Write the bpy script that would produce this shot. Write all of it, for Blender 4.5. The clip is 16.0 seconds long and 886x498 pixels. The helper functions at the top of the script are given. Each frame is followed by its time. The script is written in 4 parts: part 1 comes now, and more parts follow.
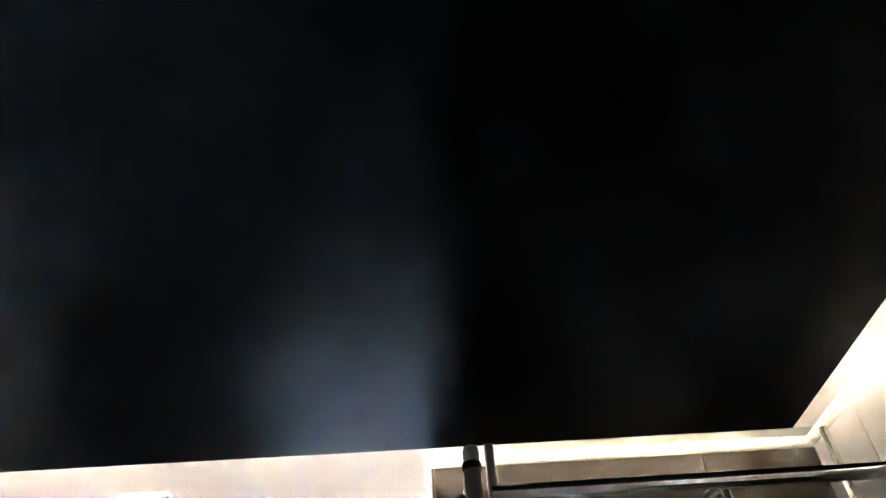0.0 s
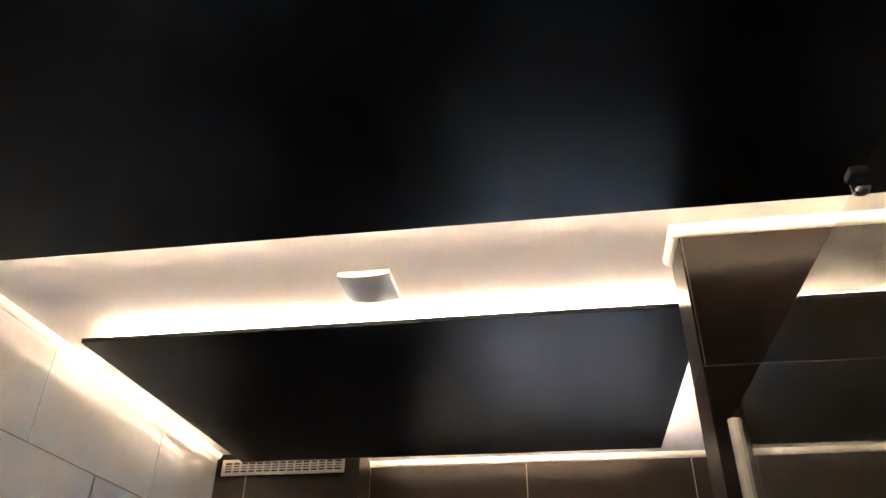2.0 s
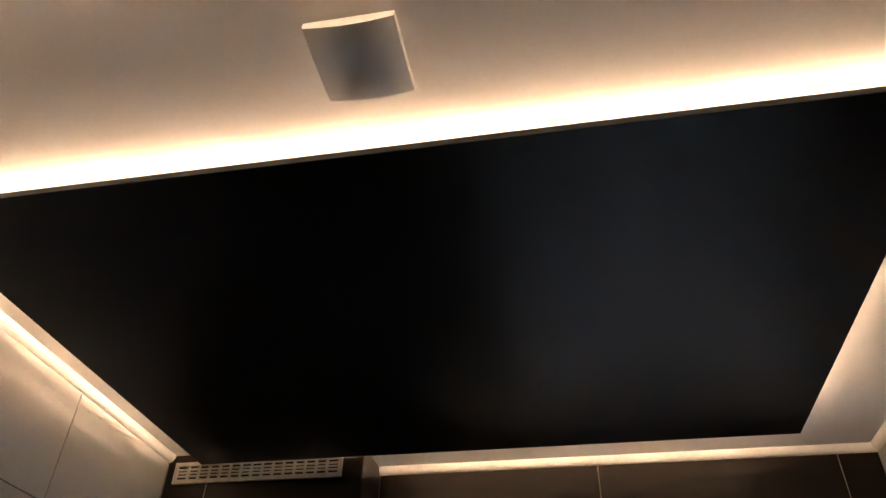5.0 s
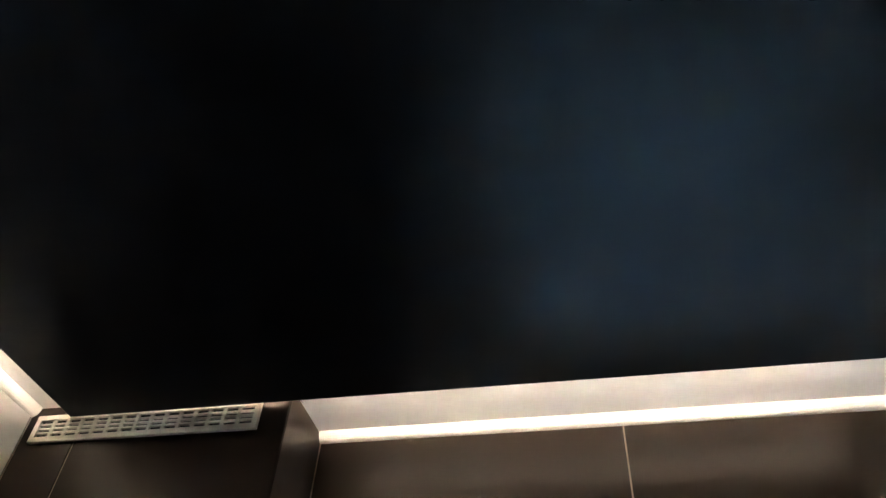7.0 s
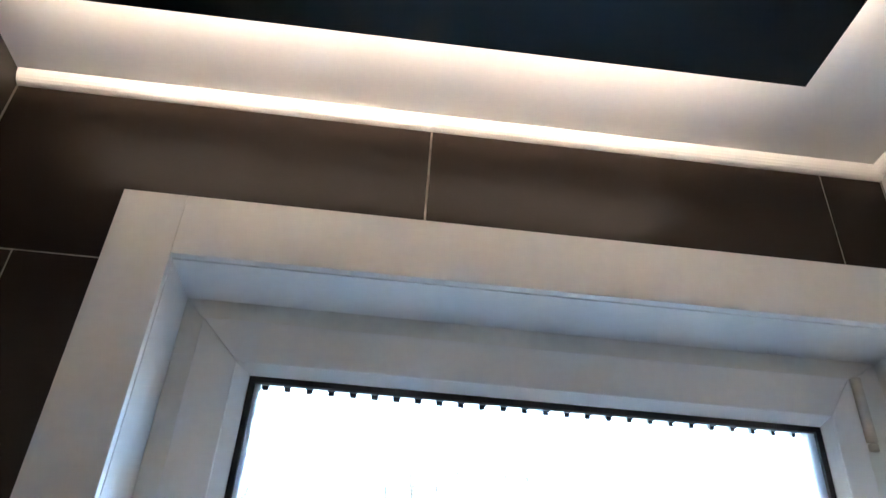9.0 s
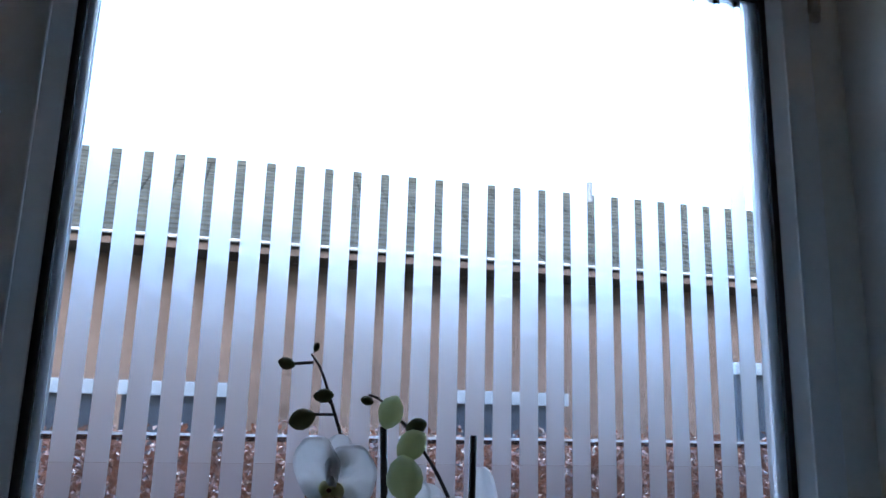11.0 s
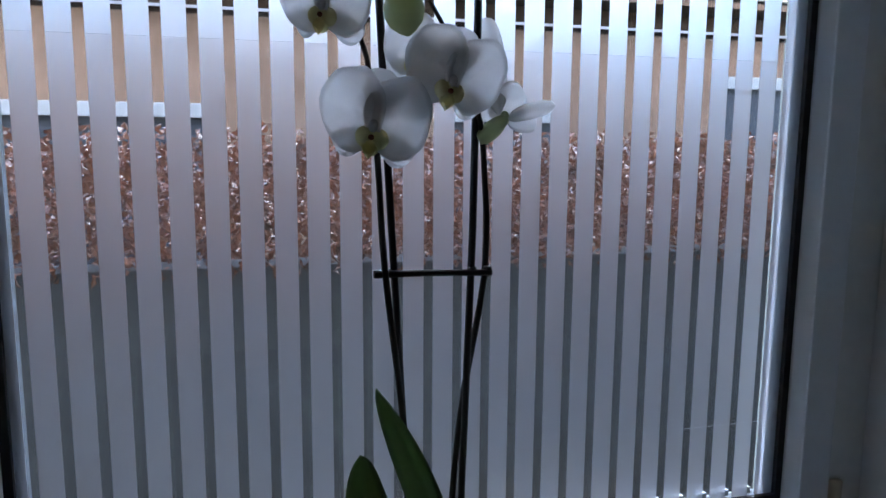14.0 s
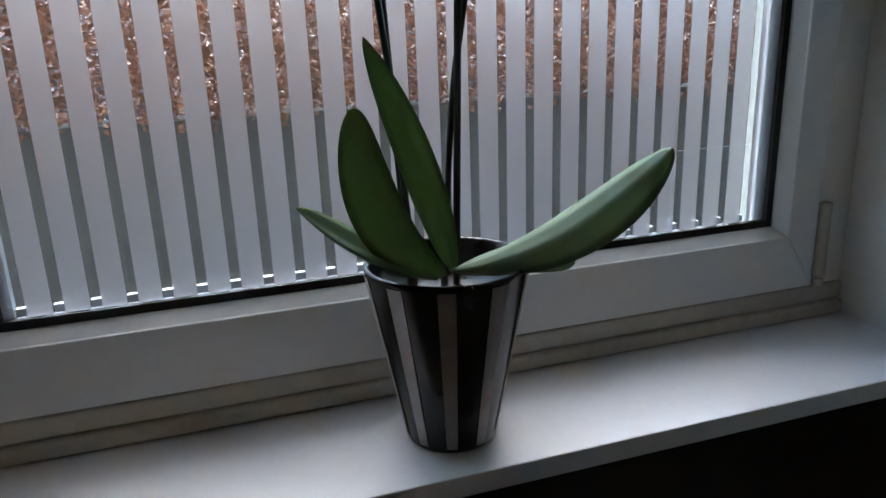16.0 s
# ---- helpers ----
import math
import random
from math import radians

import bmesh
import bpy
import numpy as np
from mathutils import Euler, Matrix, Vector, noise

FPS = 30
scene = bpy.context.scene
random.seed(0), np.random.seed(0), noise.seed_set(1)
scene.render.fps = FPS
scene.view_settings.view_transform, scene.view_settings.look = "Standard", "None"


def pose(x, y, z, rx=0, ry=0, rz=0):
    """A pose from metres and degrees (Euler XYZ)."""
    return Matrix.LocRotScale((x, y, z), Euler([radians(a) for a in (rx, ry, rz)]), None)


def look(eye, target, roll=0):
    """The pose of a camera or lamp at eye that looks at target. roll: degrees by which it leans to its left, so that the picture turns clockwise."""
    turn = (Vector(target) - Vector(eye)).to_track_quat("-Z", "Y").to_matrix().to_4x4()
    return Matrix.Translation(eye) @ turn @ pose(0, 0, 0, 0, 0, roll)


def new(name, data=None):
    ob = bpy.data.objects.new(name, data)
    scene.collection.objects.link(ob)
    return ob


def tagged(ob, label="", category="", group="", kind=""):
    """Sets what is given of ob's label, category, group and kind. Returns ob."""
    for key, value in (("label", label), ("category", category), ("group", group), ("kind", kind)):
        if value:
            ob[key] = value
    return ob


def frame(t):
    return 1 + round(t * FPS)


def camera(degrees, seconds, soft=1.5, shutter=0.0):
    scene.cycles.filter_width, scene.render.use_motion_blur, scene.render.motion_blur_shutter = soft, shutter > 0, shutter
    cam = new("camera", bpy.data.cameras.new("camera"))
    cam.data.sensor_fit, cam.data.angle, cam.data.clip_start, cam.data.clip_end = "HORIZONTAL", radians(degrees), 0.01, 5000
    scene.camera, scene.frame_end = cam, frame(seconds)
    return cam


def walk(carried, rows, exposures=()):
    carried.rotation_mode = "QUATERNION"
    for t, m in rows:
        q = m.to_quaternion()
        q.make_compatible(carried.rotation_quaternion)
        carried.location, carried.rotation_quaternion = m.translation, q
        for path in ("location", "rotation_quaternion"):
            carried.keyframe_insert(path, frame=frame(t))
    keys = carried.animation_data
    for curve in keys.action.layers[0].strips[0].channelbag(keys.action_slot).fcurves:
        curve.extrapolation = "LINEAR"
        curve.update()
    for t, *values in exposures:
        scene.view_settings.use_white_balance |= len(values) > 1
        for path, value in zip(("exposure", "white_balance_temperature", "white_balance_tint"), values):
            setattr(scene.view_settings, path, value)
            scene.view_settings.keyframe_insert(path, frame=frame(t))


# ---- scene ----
cam = camera(62.6, 16.0)
PATH = [
    (0, (0.97, -3.04, 1.747), (1.051, -1.564, 3.094), -4.7),
    (0.5, (0.944, -3.076, 1.728), (0.903, -1.49, 2.945), -2.3),
    (1, (0.902, -3.017, 1.698), (0.73, -1.365, 2.811), -1.6),
    (1.5, (0.808, -2.906, 1.7), (0.514, -1.249, 2.78), -1.7),
    (2, (0.724, -2.772, 1.689), (0.452, -1.103, 2.756), 0.8),
    (2.5, (0.612, -2.605, 1.727), (0.359, -0.992, 2.882), -1.7),
    (3, (0.547, -2.465, 1.733), (0.402, -0.796, 2.825), 0.2),
    (3.5, (0.516, -2.35, 1.715), (0.393, -0.659, 2.775), -0.5),
    (4, (0.516, -2.226, 1.722), (0.353, -0.599, 2.874), -0.9),
    (4.5, (0.541, -2.089, 1.744), (0.258, -0.538, 2.975), 1.4),
    (5, (0.56, -1.942, 1.73), (0.243, -0.394, 2.956), 1.6),
    (7.5, (0.54, -1.132, 1.74), (0.18, 0.228, 3.162), 4.5),
    (8, (0.499, -1.054, 1.753), (0.431, 0.512, 2.995), 2.6),
    (8.5, (0.526, -0.946, 1.744), (0.565, 0.705, 2.872), 4.1),
    (9, (0.571, -0.814, 1.737), (0.691, 0.853, 2.835), 3.6),
    (9.5, (0.598, -0.721, 1.709), (0.868, 1.031, 2.636), 2.8),
    (10, (0.579, -0.676, 1.713), (1.019, 1.138, 2.433), 1.8),
    (10.1, (0.582, -0.665, 1.7), (1.022, 1.162, 2.387), 1.9),
    (12.5, (0.599, -0.585, 1.553), (1.109, 1.349, 1.525), -0.2),
    (13, (0.603, -0.567, 1.522), (1.115, 1.359, 1.352), -0.6),
    (13.5, (0.605, -0.551, 1.485), (1.121, 1.363, 1.213), -0.8),
    (14, (0.598, -0.545, 1.451), (1.116, 1.365, 1.162), 0.4),
    (14.5, (0.587, -0.546, 1.433), (1.115, 1.363, 1.156), -0.4),
    (15, (0.585, -0.553, 1.387), (1.14, 1.347, 1.103), -0.9),
    (15.5, (0.586, -0.547, 1.327), (1.153, 1.326, 0.912), -1.9),
    (16, (0.576, -0.536, 1.272), (1.163, 1.289, 0.703), -2.1),
]
EXPOSURES = [(0, 7.7, 5800, 9), (1, 7.65, 5950, 9), (2, 7.0, 6600, 15), (3.5, 6.35, 7500, 23), (5, 5.65, 7800, 23), (7.5, 7.2, 5700, 9), (8, 7.35, 5700, 9), (8.5, 7.1, 5700, 11),
             (9, 6.6, 5800, 13), (9.6, 5.05, 5600, 15), (10.2, 4.6, 5600, 15), (12.3, 2.6, 5700, 20), (13, 3.1, 5950, 20), (14.5, 4.25, 6550, 17), (16, 4.5, 7400, 14)]
walk(cam, [(t, look(eye, target, roll)) for t, eye, target, roll in PATH], EXPOSURES)
LED_POWER, SKY = 0.78, 0.15

# ---------------------------------------------------------------- world and light
world = bpy.data.worlds.new("sky")
scene.world = world
world.use_nodes = True
wn, wl = world.node_tree.nodes, world.node_tree.links
sky = wn.new("ShaderNodeTexSky")
sky.sky_type = "NISHITA"
sky.sun_disc = False
sky.sun_elevation = radians(28)
sky.sun_rotation = radians(200)
sky.air_density, sky.dust_density, sky.ozone_density = 1.0, 2.5, 2.0
grey = wn.new("ShaderNodeHueSaturation")
grey.inputs["Saturation"].default_value = 1.0
wl.new(sky.outputs[0], grey.inputs["Color"])
wl.new(grey.outputs[0], wn["Background"].inputs["Color"])
wn["Background"].inputs["Strength"].default_value = SKY

sun_data = bpy.data.lights.new("sun", "SUN")
sun_data.energy, sun_data.angle, sun_data.color = 0.22, radians(50), (1.0, 0.97, 0.93)
sun = new("sun", sun_data)
sun.matrix_world = look((0, 0, 20), (-4, -16, 3.5))


# ---------------------------------------------------------------- materials
def material(name, color, rough=0.5, metal=0.0, vary=0.12, scale=6.0, fine=60.0, bump=0.05, spec=0.5, rnd=0.0, stretch=(1, 1, 1), coat=0.0):
    """A surface whose colour and gloss wander at two scales, with fine relief."""
    m = bpy.data.materials.new(name)
    m.use_nodes = True
    n, l = m.node_tree.nodes, m.node_tree.links
    b = n["Principled BSDF"]
    b.inputs["Metallic"].default_value = metal
    b.inputs["Specular IOR Level"].default_value = spec
    b.inputs["Coat Weight"].default_value = coat
    b.inputs["Coat Roughness"].default_value = 0.08
    tc, mp = n.new("ShaderNodeTexCoord"), n.new("ShaderNodeMapping")
    mp.inputs["Scale"].default_value = stretch
    l.new(tc.outputs["Object"], mp.inputs[0])
    big, small = n.new("ShaderNodeTexNoise"), n.new("ShaderNodeTexNoise")
    big.inputs["Scale"].default_value, small.inputs["Scale"].default_value = scale, fine
    big.inputs["Detail"].default_value, small.inputs["Detail"].default_value = 5, 4
    l.new(mp.outputs[0], big.inputs["Vector"]), l.new(mp.outputs[0], small.inputs["Vector"])
    both = n.new("ShaderNodeMath")
    both.operation = "MULTIPLY_ADD"
    both.inputs[1].default_value = 0.6
    l.new(big.outputs[0], both.inputs[0])
    half = n.new("ShaderNodeMath")
    half.operation = "MULTIPLY"
    half.inputs[1].default_value = 0.4
    l.new(small.outputs[0], half.inputs[0])
    l.new(half.outputs[0], both.inputs[2])
    last = both
    if rnd:
        oi, add = n.new("ShaderNodeObjectInfo"), n.new("ShaderNodeMath")
        add.operation = "MULTIPLY_ADD"
        add.inputs[1].default_value = rnd
        l.new(oi.outputs["Random"], add.inputs[0])
        l.new(both.outputs[0], add.inputs[2])
        last = add
    ramp = n.new("ShaderNodeValToRGB")
    lo = tuple(c * (1 - vary) for c in color)
    hi = tuple(min(1, c * (1 + vary)) for c in color)
    ramp.color_ramp.elements[0].position, ramp.color_ramp.elements[0].color = 0.3, (*lo, 1)
    ramp.color_ramp.elements[1].position, ramp.color_ramp.elements[1].color = 0.7 + rnd, (*hi, 1)
    l.new(last.outputs[0], ramp.inputs[0])
    l.new(ramp.outputs[0], b.inputs["Base Color"])
    rr = n.new("ShaderNodeMapRange")
    rr.inputs["To Min"].default_value, rr.inputs["To Max"].default_value = rough * 0.85, min(1, rough * 1.15)
    l.new(both.outputs[0], rr.inputs["Value"])
    l.new(rr.outputs[0], b.inputs["Roughness"])
    if bump:
        bp = n.new("ShaderNodeBump")
        bp.inputs["Strength"].default_value, bp.inputs["Distance"].default_value = bump, 0.002
        l.new(both.outputs[0], bp.inputs["Height"])
        l.new(bp.outputs[0], b.inputs["Normal"])
    return m


def glow(name, color, strength):
    m = bpy.data.materials.new(name)
    m.use_nodes = True
    b = m.node_tree.nodes["Principled BSDF"]
    b.inputs["Base Color"].default_value = (0.8, 0.8, 0.78, 1)
    b.inputs["Emission Color"].default_value = (*color, 1)
    b.inputs["Emission Strength"].default_value = strength
    return m


def clear_glass(name, tint=(1, 1, 1), rough=0.0, haze=0.0):
    """Thin pane: mostly see-through, with a mirror-like sheen at flat angles and, where wanted, a pale veil standing in
    for a reflection.
    """
    m = bpy.data.materials.new(name)
    m.use_nodes = True
    n, l = m.node_tree.nodes, m.node_tree.links
    n.remove(n["Principled BSDF"])
    mix, tr, gl, fr = n.new("ShaderNodeMixShader"), n.new("ShaderNodeBsdfTransparent"), n.new("ShaderNodeBsdfGlossy"), n.new("ShaderNodeLayerWeight")
    tr.inputs[0].default_value = (*tint, 1)
    gl.inputs["Roughness"].default_value = rough
    fr.inputs["Blend"].default_value = 0.5
    power, gain = n.new("ShaderNodeMath"), n.new("ShaderNodeMath")
    power.operation, gain.operation = "POWER", "MULTIPLY_ADD"
    power.inputs[1].default_value, gain.inputs[1].default_value, gain.inputs[2].default_value = 5.0, 0.9, 0.035
    l.new(fr.outputs["Facing"], power.inputs[0]), l.new(power.outputs[0], gain.inputs[0])
    l.new(gain.outputs[0], mix.inputs[0]), l.new(tr.outputs[0], mix.inputs[1]), l.new(gl.outputs[0], mix.inputs[2])
    veil, scale, spots = n.new("ShaderNodeMixShader"), n.new("ShaderNodeBsdfTranslucent"), n.new("ShaderNodeTexNoise")
    scale.inputs[0].default_value = (0.8, 0.76, 0.7, 1)
    spots.inputs["Scale"].default_value, spots.inputs["Detail"].default_value = 14, 6
    amount = n.new("ShaderNodeMapRange")
    amount.inputs["To Min"].default_value, amount.inputs["To Max"].default_value = haze * 0.7, haze * 1.3
    l.new(spots.outputs[0], amount.inputs["Value"]), l.new(amount.outputs[0], veil.inputs[0])
    l.new(mix.outputs[0], veil.inputs[1]), l.new(scale.outputs[0], veil.inputs[2])
    l.new(veil.outputs[0], n["Material Output"].inputs[0])
    return m


def frosted_film(name, clear=(0.96, 0.965, 0.97)):
    """Thin matt film: blurs what lies behind it and scatters some of the daylight."""
    m = bpy.data.materials.new(name)
    m.use_nodes = True
    n, l = m.node_tree.nodes, m.node_tree.links
    n.remove(n["Principled BSDF"])
    tl, rf, df = n.new("ShaderNodeBsdfTranslucent"), n.new("ShaderNodeBsdfRefraction"), n.new("ShaderNodeBsdfDiffuse")
    tl.inputs[0].default_value = (0.93, 0.94, 0.95, 1)
    df.inputs[0].default_value = (0.7, 0.7, 0.71, 1)
    rf.inputs["Color"].default_value = (*clear, 1)
    rf.inputs["Roughness"].default_value, rf.inputs["IOR"].default_value = 0.55, 1.45
    tex, mr = n.new("ShaderNodeTexNoise"), n.new("ShaderNodeMapRange")
    tex.inputs["Scale"].default_value, tex.inputs["Detail"].default_value = 9, 6
    mr.inputs["To Min"].default_value, mr.inputs["To Max"].default_value = 0.94, 0.97
    l.new(tex.outputs[0], mr.inputs["Value"])
    a, b = n.new("ShaderNodeMixShader"), n.new("ShaderNodeMixShader")
    l.new(mr.outputs[0], a.inputs[0])
    l.new(tl.outputs[0], a.inputs[1]), l.new(rf.outputs[0], a.inputs[2])
    b.inputs[0].default_value = 0.06
    l.new(a.outputs[0], b.inputs[1]), l.new(df.outputs[0], b.inputs[2])
    l.new(b.outputs[0], n["Material Output"].inputs[0])
    return m


def petal_material(name, color, tint, through_light=0.6):
    m = material(name, color, 0.65, vary=0.07, scale=45, fine=200, bump=0.1, spec=0.25)
    n, l = m.node_tree.nodes, m.node_tree.links
    mix, tr = n.new("ShaderNodeMixShader"), n.new("ShaderNodeBsdfTranslucent")
    tr.inputs[0].default_value = (*tint, 1)
    mix.inputs[0].default_value = through_light
    l.new(n["Principled BSDF"].outputs[0], mix.inputs[1]), l.new(tr.outputs[0], mix.inputs[2])
    l.new(mix.outputs[0], n["Material Output"].inputs[0])
    return m


PLASTER = material("white_ceiling_paint", (0.8, 0.79, 0.77), 0.85, vary=0.03, scale=3, fine=120, bump=0.15)
GROUT_DARK = material("grey_grout", (0.16, 0.155, 0.15), 0.9, vary=0.15, fine=200)
GROUT_LIGHT = material("beige_grout", (0.5, 0.45, 0.39), 0.9, vary=0.15, fine=200)
# darker copy of the beige grout; the partition's weaker light is in the colour
GROUT_DIM = material("dimmed_beige_grout", (0.17, 0.145, 0.12), 0.9, vary=0.15, fine=200)
WHITE_TILE = material("white_glazed_tile", (0.62, 0.61, 0.59), 0.06, vary=0.025, scale=2, fine=30, bump=0.006, rnd=0.2)
BROWN_TILE = material("dark_brown_tile", (0.02, 0.0146, 0.0115), 0.3, spec=0.2, vary=0.2, scale=3, fine=90, bump=0.05, rnd=0.35, stretch=(1, 1, 6))
FLOOR_MAT = material("dark_floor_tile", (0.09, 0.085, 0.08), 0.45, vary=0.2, scale=3)
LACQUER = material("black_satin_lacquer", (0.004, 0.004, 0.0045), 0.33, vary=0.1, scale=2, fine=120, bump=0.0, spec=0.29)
LACQUER.node_tree.nodes["Principled BSDF"].inputs["Specular Tint"].default_value = (0.62, 0.82, 1.0, 1)  # gloss tinted blue to carry the window's daylight in its reflections
EDGE = material("black_panel_edge", (0.03, 0.022, 0.018), 0.5, vary=0.1)
PVC = material("white_window_plastic", (0.74, 0.74, 0.72), 0.32, vary=0.04, scale=4, fine=90, bump=0.02)
SATIN = material("white_satin_plastic", (0.74, 0.74, 0.73), 0.22, vary=0.03, bump=0.0)
TRIM = material("white_lacquered_board", (0.8, 0.79, 0.76), 0.4, vary=0.04, scale=5, fine=70, bump=0.04)
SILL = material("white_sill_laminate", (0.76, 0.76, 0.76), 0.3, vary=0.04, scale=6, fine=120, bump=0.04)
FRAME_WHITE = material("off_white_frame_plastic", (0.74, 0.73, 0.67), 0.4, vary=0.08, scale=6, fine=60)
BEIGE = material("beige_frame_plastic", (0.5, 0.46, 0.38), 0.5, vary=0.2, scale=8, fine=60)
RUBBER = material("black_rubber", (0.012, 0.012, 0.014), 0.6, vary=0.2)
SPACER = material("grey_glazing_spacer", (0.2, 0.205, 0.21), 0.6, vary=0.1)
ALU = material("aluminium_spacer", (0.55, 0.56, 0.58), 0.5, metal=0.6, vary=0.06)
SATIN_CHROME = material("satin_chrome", (0.88, 0.86, 0.82), 0.2, metal=0.2, vary=0.03, bump=0.0)
CHROME = material("polished_chrome", (0.86, 0.84, 0.8), 0.13, metal=1.0, vary=0.04, bump=0.0)
BRUSHED = material("brushed_aluminium", (0.66, 0.64, 0.6), 0.24, metal=1.0, vary=0.05)
VENT = material("cream_vent_plastic", (0.76, 0.71, 0.62), 0.45, vary=0.06)
LED = glow("warm_led_tape", (1.0, 0.74, 0.5), LED_POWER)
LED_STRONG = glow("bright_led_tape", (1.0, 0.74, 0.5), LED_POWER * 1.9)
CORNICE = material("white_cornice_plastic", (0.8, 0.79, 0.76), 0.35, vary=0.03, bump=0.01)
GLASS = clear_glass("window_glass", (0.96, 0.98, 0.97))
# haze paints in the brownish reflection on the shower panes
SHOWER_GLASS = clear_glass("shower_glass", (0.9, 0.93, 0.9), haze=0.045)
FILM = frosted_film("frosted_window_film")
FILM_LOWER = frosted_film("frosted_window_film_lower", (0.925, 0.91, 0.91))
FILM_LINE = petal_material("white_film_line", (0.85, 0.86, 0.88), (0.95, 0.96, 0.97))
SEAM = clear_glass("grey_seam_film", (0.45, 0.47, 0.5), 0.2)
GREEN_GLASS = material("pale_green_back_painted_glass", (0.42, 0.5, 0.43), 0.08, vary=0.05, bump=0.0)
MIRROR = material("mirror", (0.86, 0.88, 0.9), 0.02, metal=1.0, vary=0.01, bump=0.0)
CABINET = material("slate_grey_cabinet_lacquer", (0.08, 0.095, 0.115), 0.35, vary=0.1)
PETAL = petal_material("white_orchid_petal", (0.84, 0.83, 0.82), (0.85, 0.84, 0.83))
SEPAL_GREEN = petal_material("green_white_sepal", (0.6, 0.62, 0.42), (0.6, 0.63, 0.38))
LIP = petal_material("yellow_orchid_lip", (0.94, 0.9, 0.64), (0.96, 0.92, 0.62), 0.7)
LIP_DARK = material("maroon_lip_mark", (0.34, 0.13, 0.06), 0.5)
BUD = petal_material("green_orchid_bud", (0.13, 0.14, 0.06), (0.12, 0.14, 0.05), 0.35)
STEM = material("dark_flower_stalk", (0.028, 0.026, 0.022), 0.5, vary=0.3, scale=30)
STAKE = material("black_plant_stake", (0.012, 0.011, 0.011), 0.5, vary=0.2)
POT_BLACK = material("black_crackled_ceramic", (0.014, 0.013, 0.014), 0.22, vary=0.6, scale=28, fine=120, bump=0.25)
POT_STRIPE = material("silver_beige_pot_band", (0.34, 0.3, 0.285), 0.32, vary=0.15, scale=30, metal=0.2)
BARK = material("orchid_bark", (0.09, 0.055, 0.035), 0.9, vary=0.4, scale=40)
HEDGE_LEAF = material("copper_beech_leaves", (0.34, 0.14, 0.075), 0.3, vary=0.85, scale=7, fine=40, spec=0.9)
HEDGE_TWIG = material("hedge_twigs", (0.12, 0.075, 0.05), 0.8, vary=0.3)
RENDERED = material("grey_rendered_wall", (0.125, 0.117, 0.113), 0.85, vary=0.15, scale=3, fine=40)
ROOF = material("mossy_grey_roof_tile", (0.036, 0.038, 0.035), 0.95, spec=0.02, vary=0.35, scale=2, fine=18, bump=0.3)
BRICK = material("brown_brick", (0.065, 0.05, 0.046), 0.95, spec=0.02, vary=0.3, scale=1.2, fine=14, bump=0.3)
GUTTER = material("pale_gutter_plastic", (0.22, 0.23, 0.24), 0.5)
BOARD_DARK = material("dark_fence_board", (0.07, 0.08, 0.1), 0.7)
BOARD_LIGHT = material("white_fence_capping", (0.52, 0.54, 0.56), 0.6)
GRASS = material("winter_lawn", (0.07, 0.085, 0.045), 0.95, vary=0.4, scale=1.5, fine=25, bump=0.4)
EARTH = material("paved_yard", (0.14, 0.14, 0.14), 0.9, vary=0.2, scale=1.0, fine=20)


# ---------------------------------------------------------------- mesh helpers
def part(name, bm, mat, parent=None, label="", smooth=False):
    me = bpy.data.meshes.new(name)
    bm.normal_update()
    bm.to_mesh(me)
    bm.free()
    me.materials.append(mat)
    if smooth:
        me.polygons.foreach_set("use_smooth", [True] * len(me.polygons))
    ob = new(name, me)
    ob.parent = parent
    return tagged(ob, label)


def thing(name, label, category, at=(0, 0, 0), group="", kind=""):
    ob = new(name)
    ob.empty_display_size = 0.05
    ob.location = at
    return tagged(ob, label, category, group, kind)


def block(lo, hi, bevel=0.0, seg=2, bm=None):
    """A box between two corners with rounded edges."""
    bm = bm or bmesh.new()
    c = [(a + b) / 2 for a, b in zip(lo, hi)]
    s = [b - a for a, b in zip(lo, hi)]
    made = bmesh.ops.create_cube(bm, size=1, matrix=Matrix.Translation(c) @ Matrix.Diagonal((*s, 1)))
    if bevel:
        edges = list({e for v in made["verts"] for e in v.link_edges})
        bmesh.ops.bevel(bm, geom=edges, offset=bevel, segments=seg, profile=0.6, affect="EDGES")
    return bm


def lathe(profile, steps=40, bm=None, at=(0, 0, 0), turn=None):
    """Turns a profile of (radius, height) about z."""
    bm = bm or bmesh.new()
    base = Matrix.Translation(at) @ (turn or Matrix())
    rings = []
    for r, z in profile:
        rings.append([bm.verts.new(base @ Vector((r * math.cos(2 * math.pi * k / steps), r * math.sin(2 * math.pi * k / steps), z))) for k in range(steps)])
    for a, b in zip(rings, rings[1:]):
        for k in range(steps):
            bm.faces.new((a[k], a[(k + 1) % steps], b[(k + 1) % steps], b[k]))
    bm.faces.new(rings[0][::-1]), bm.faces.new(rings[-1])
    bmesh.ops.recalc_face_normals(bm, faces=bm.faces)
    return bm


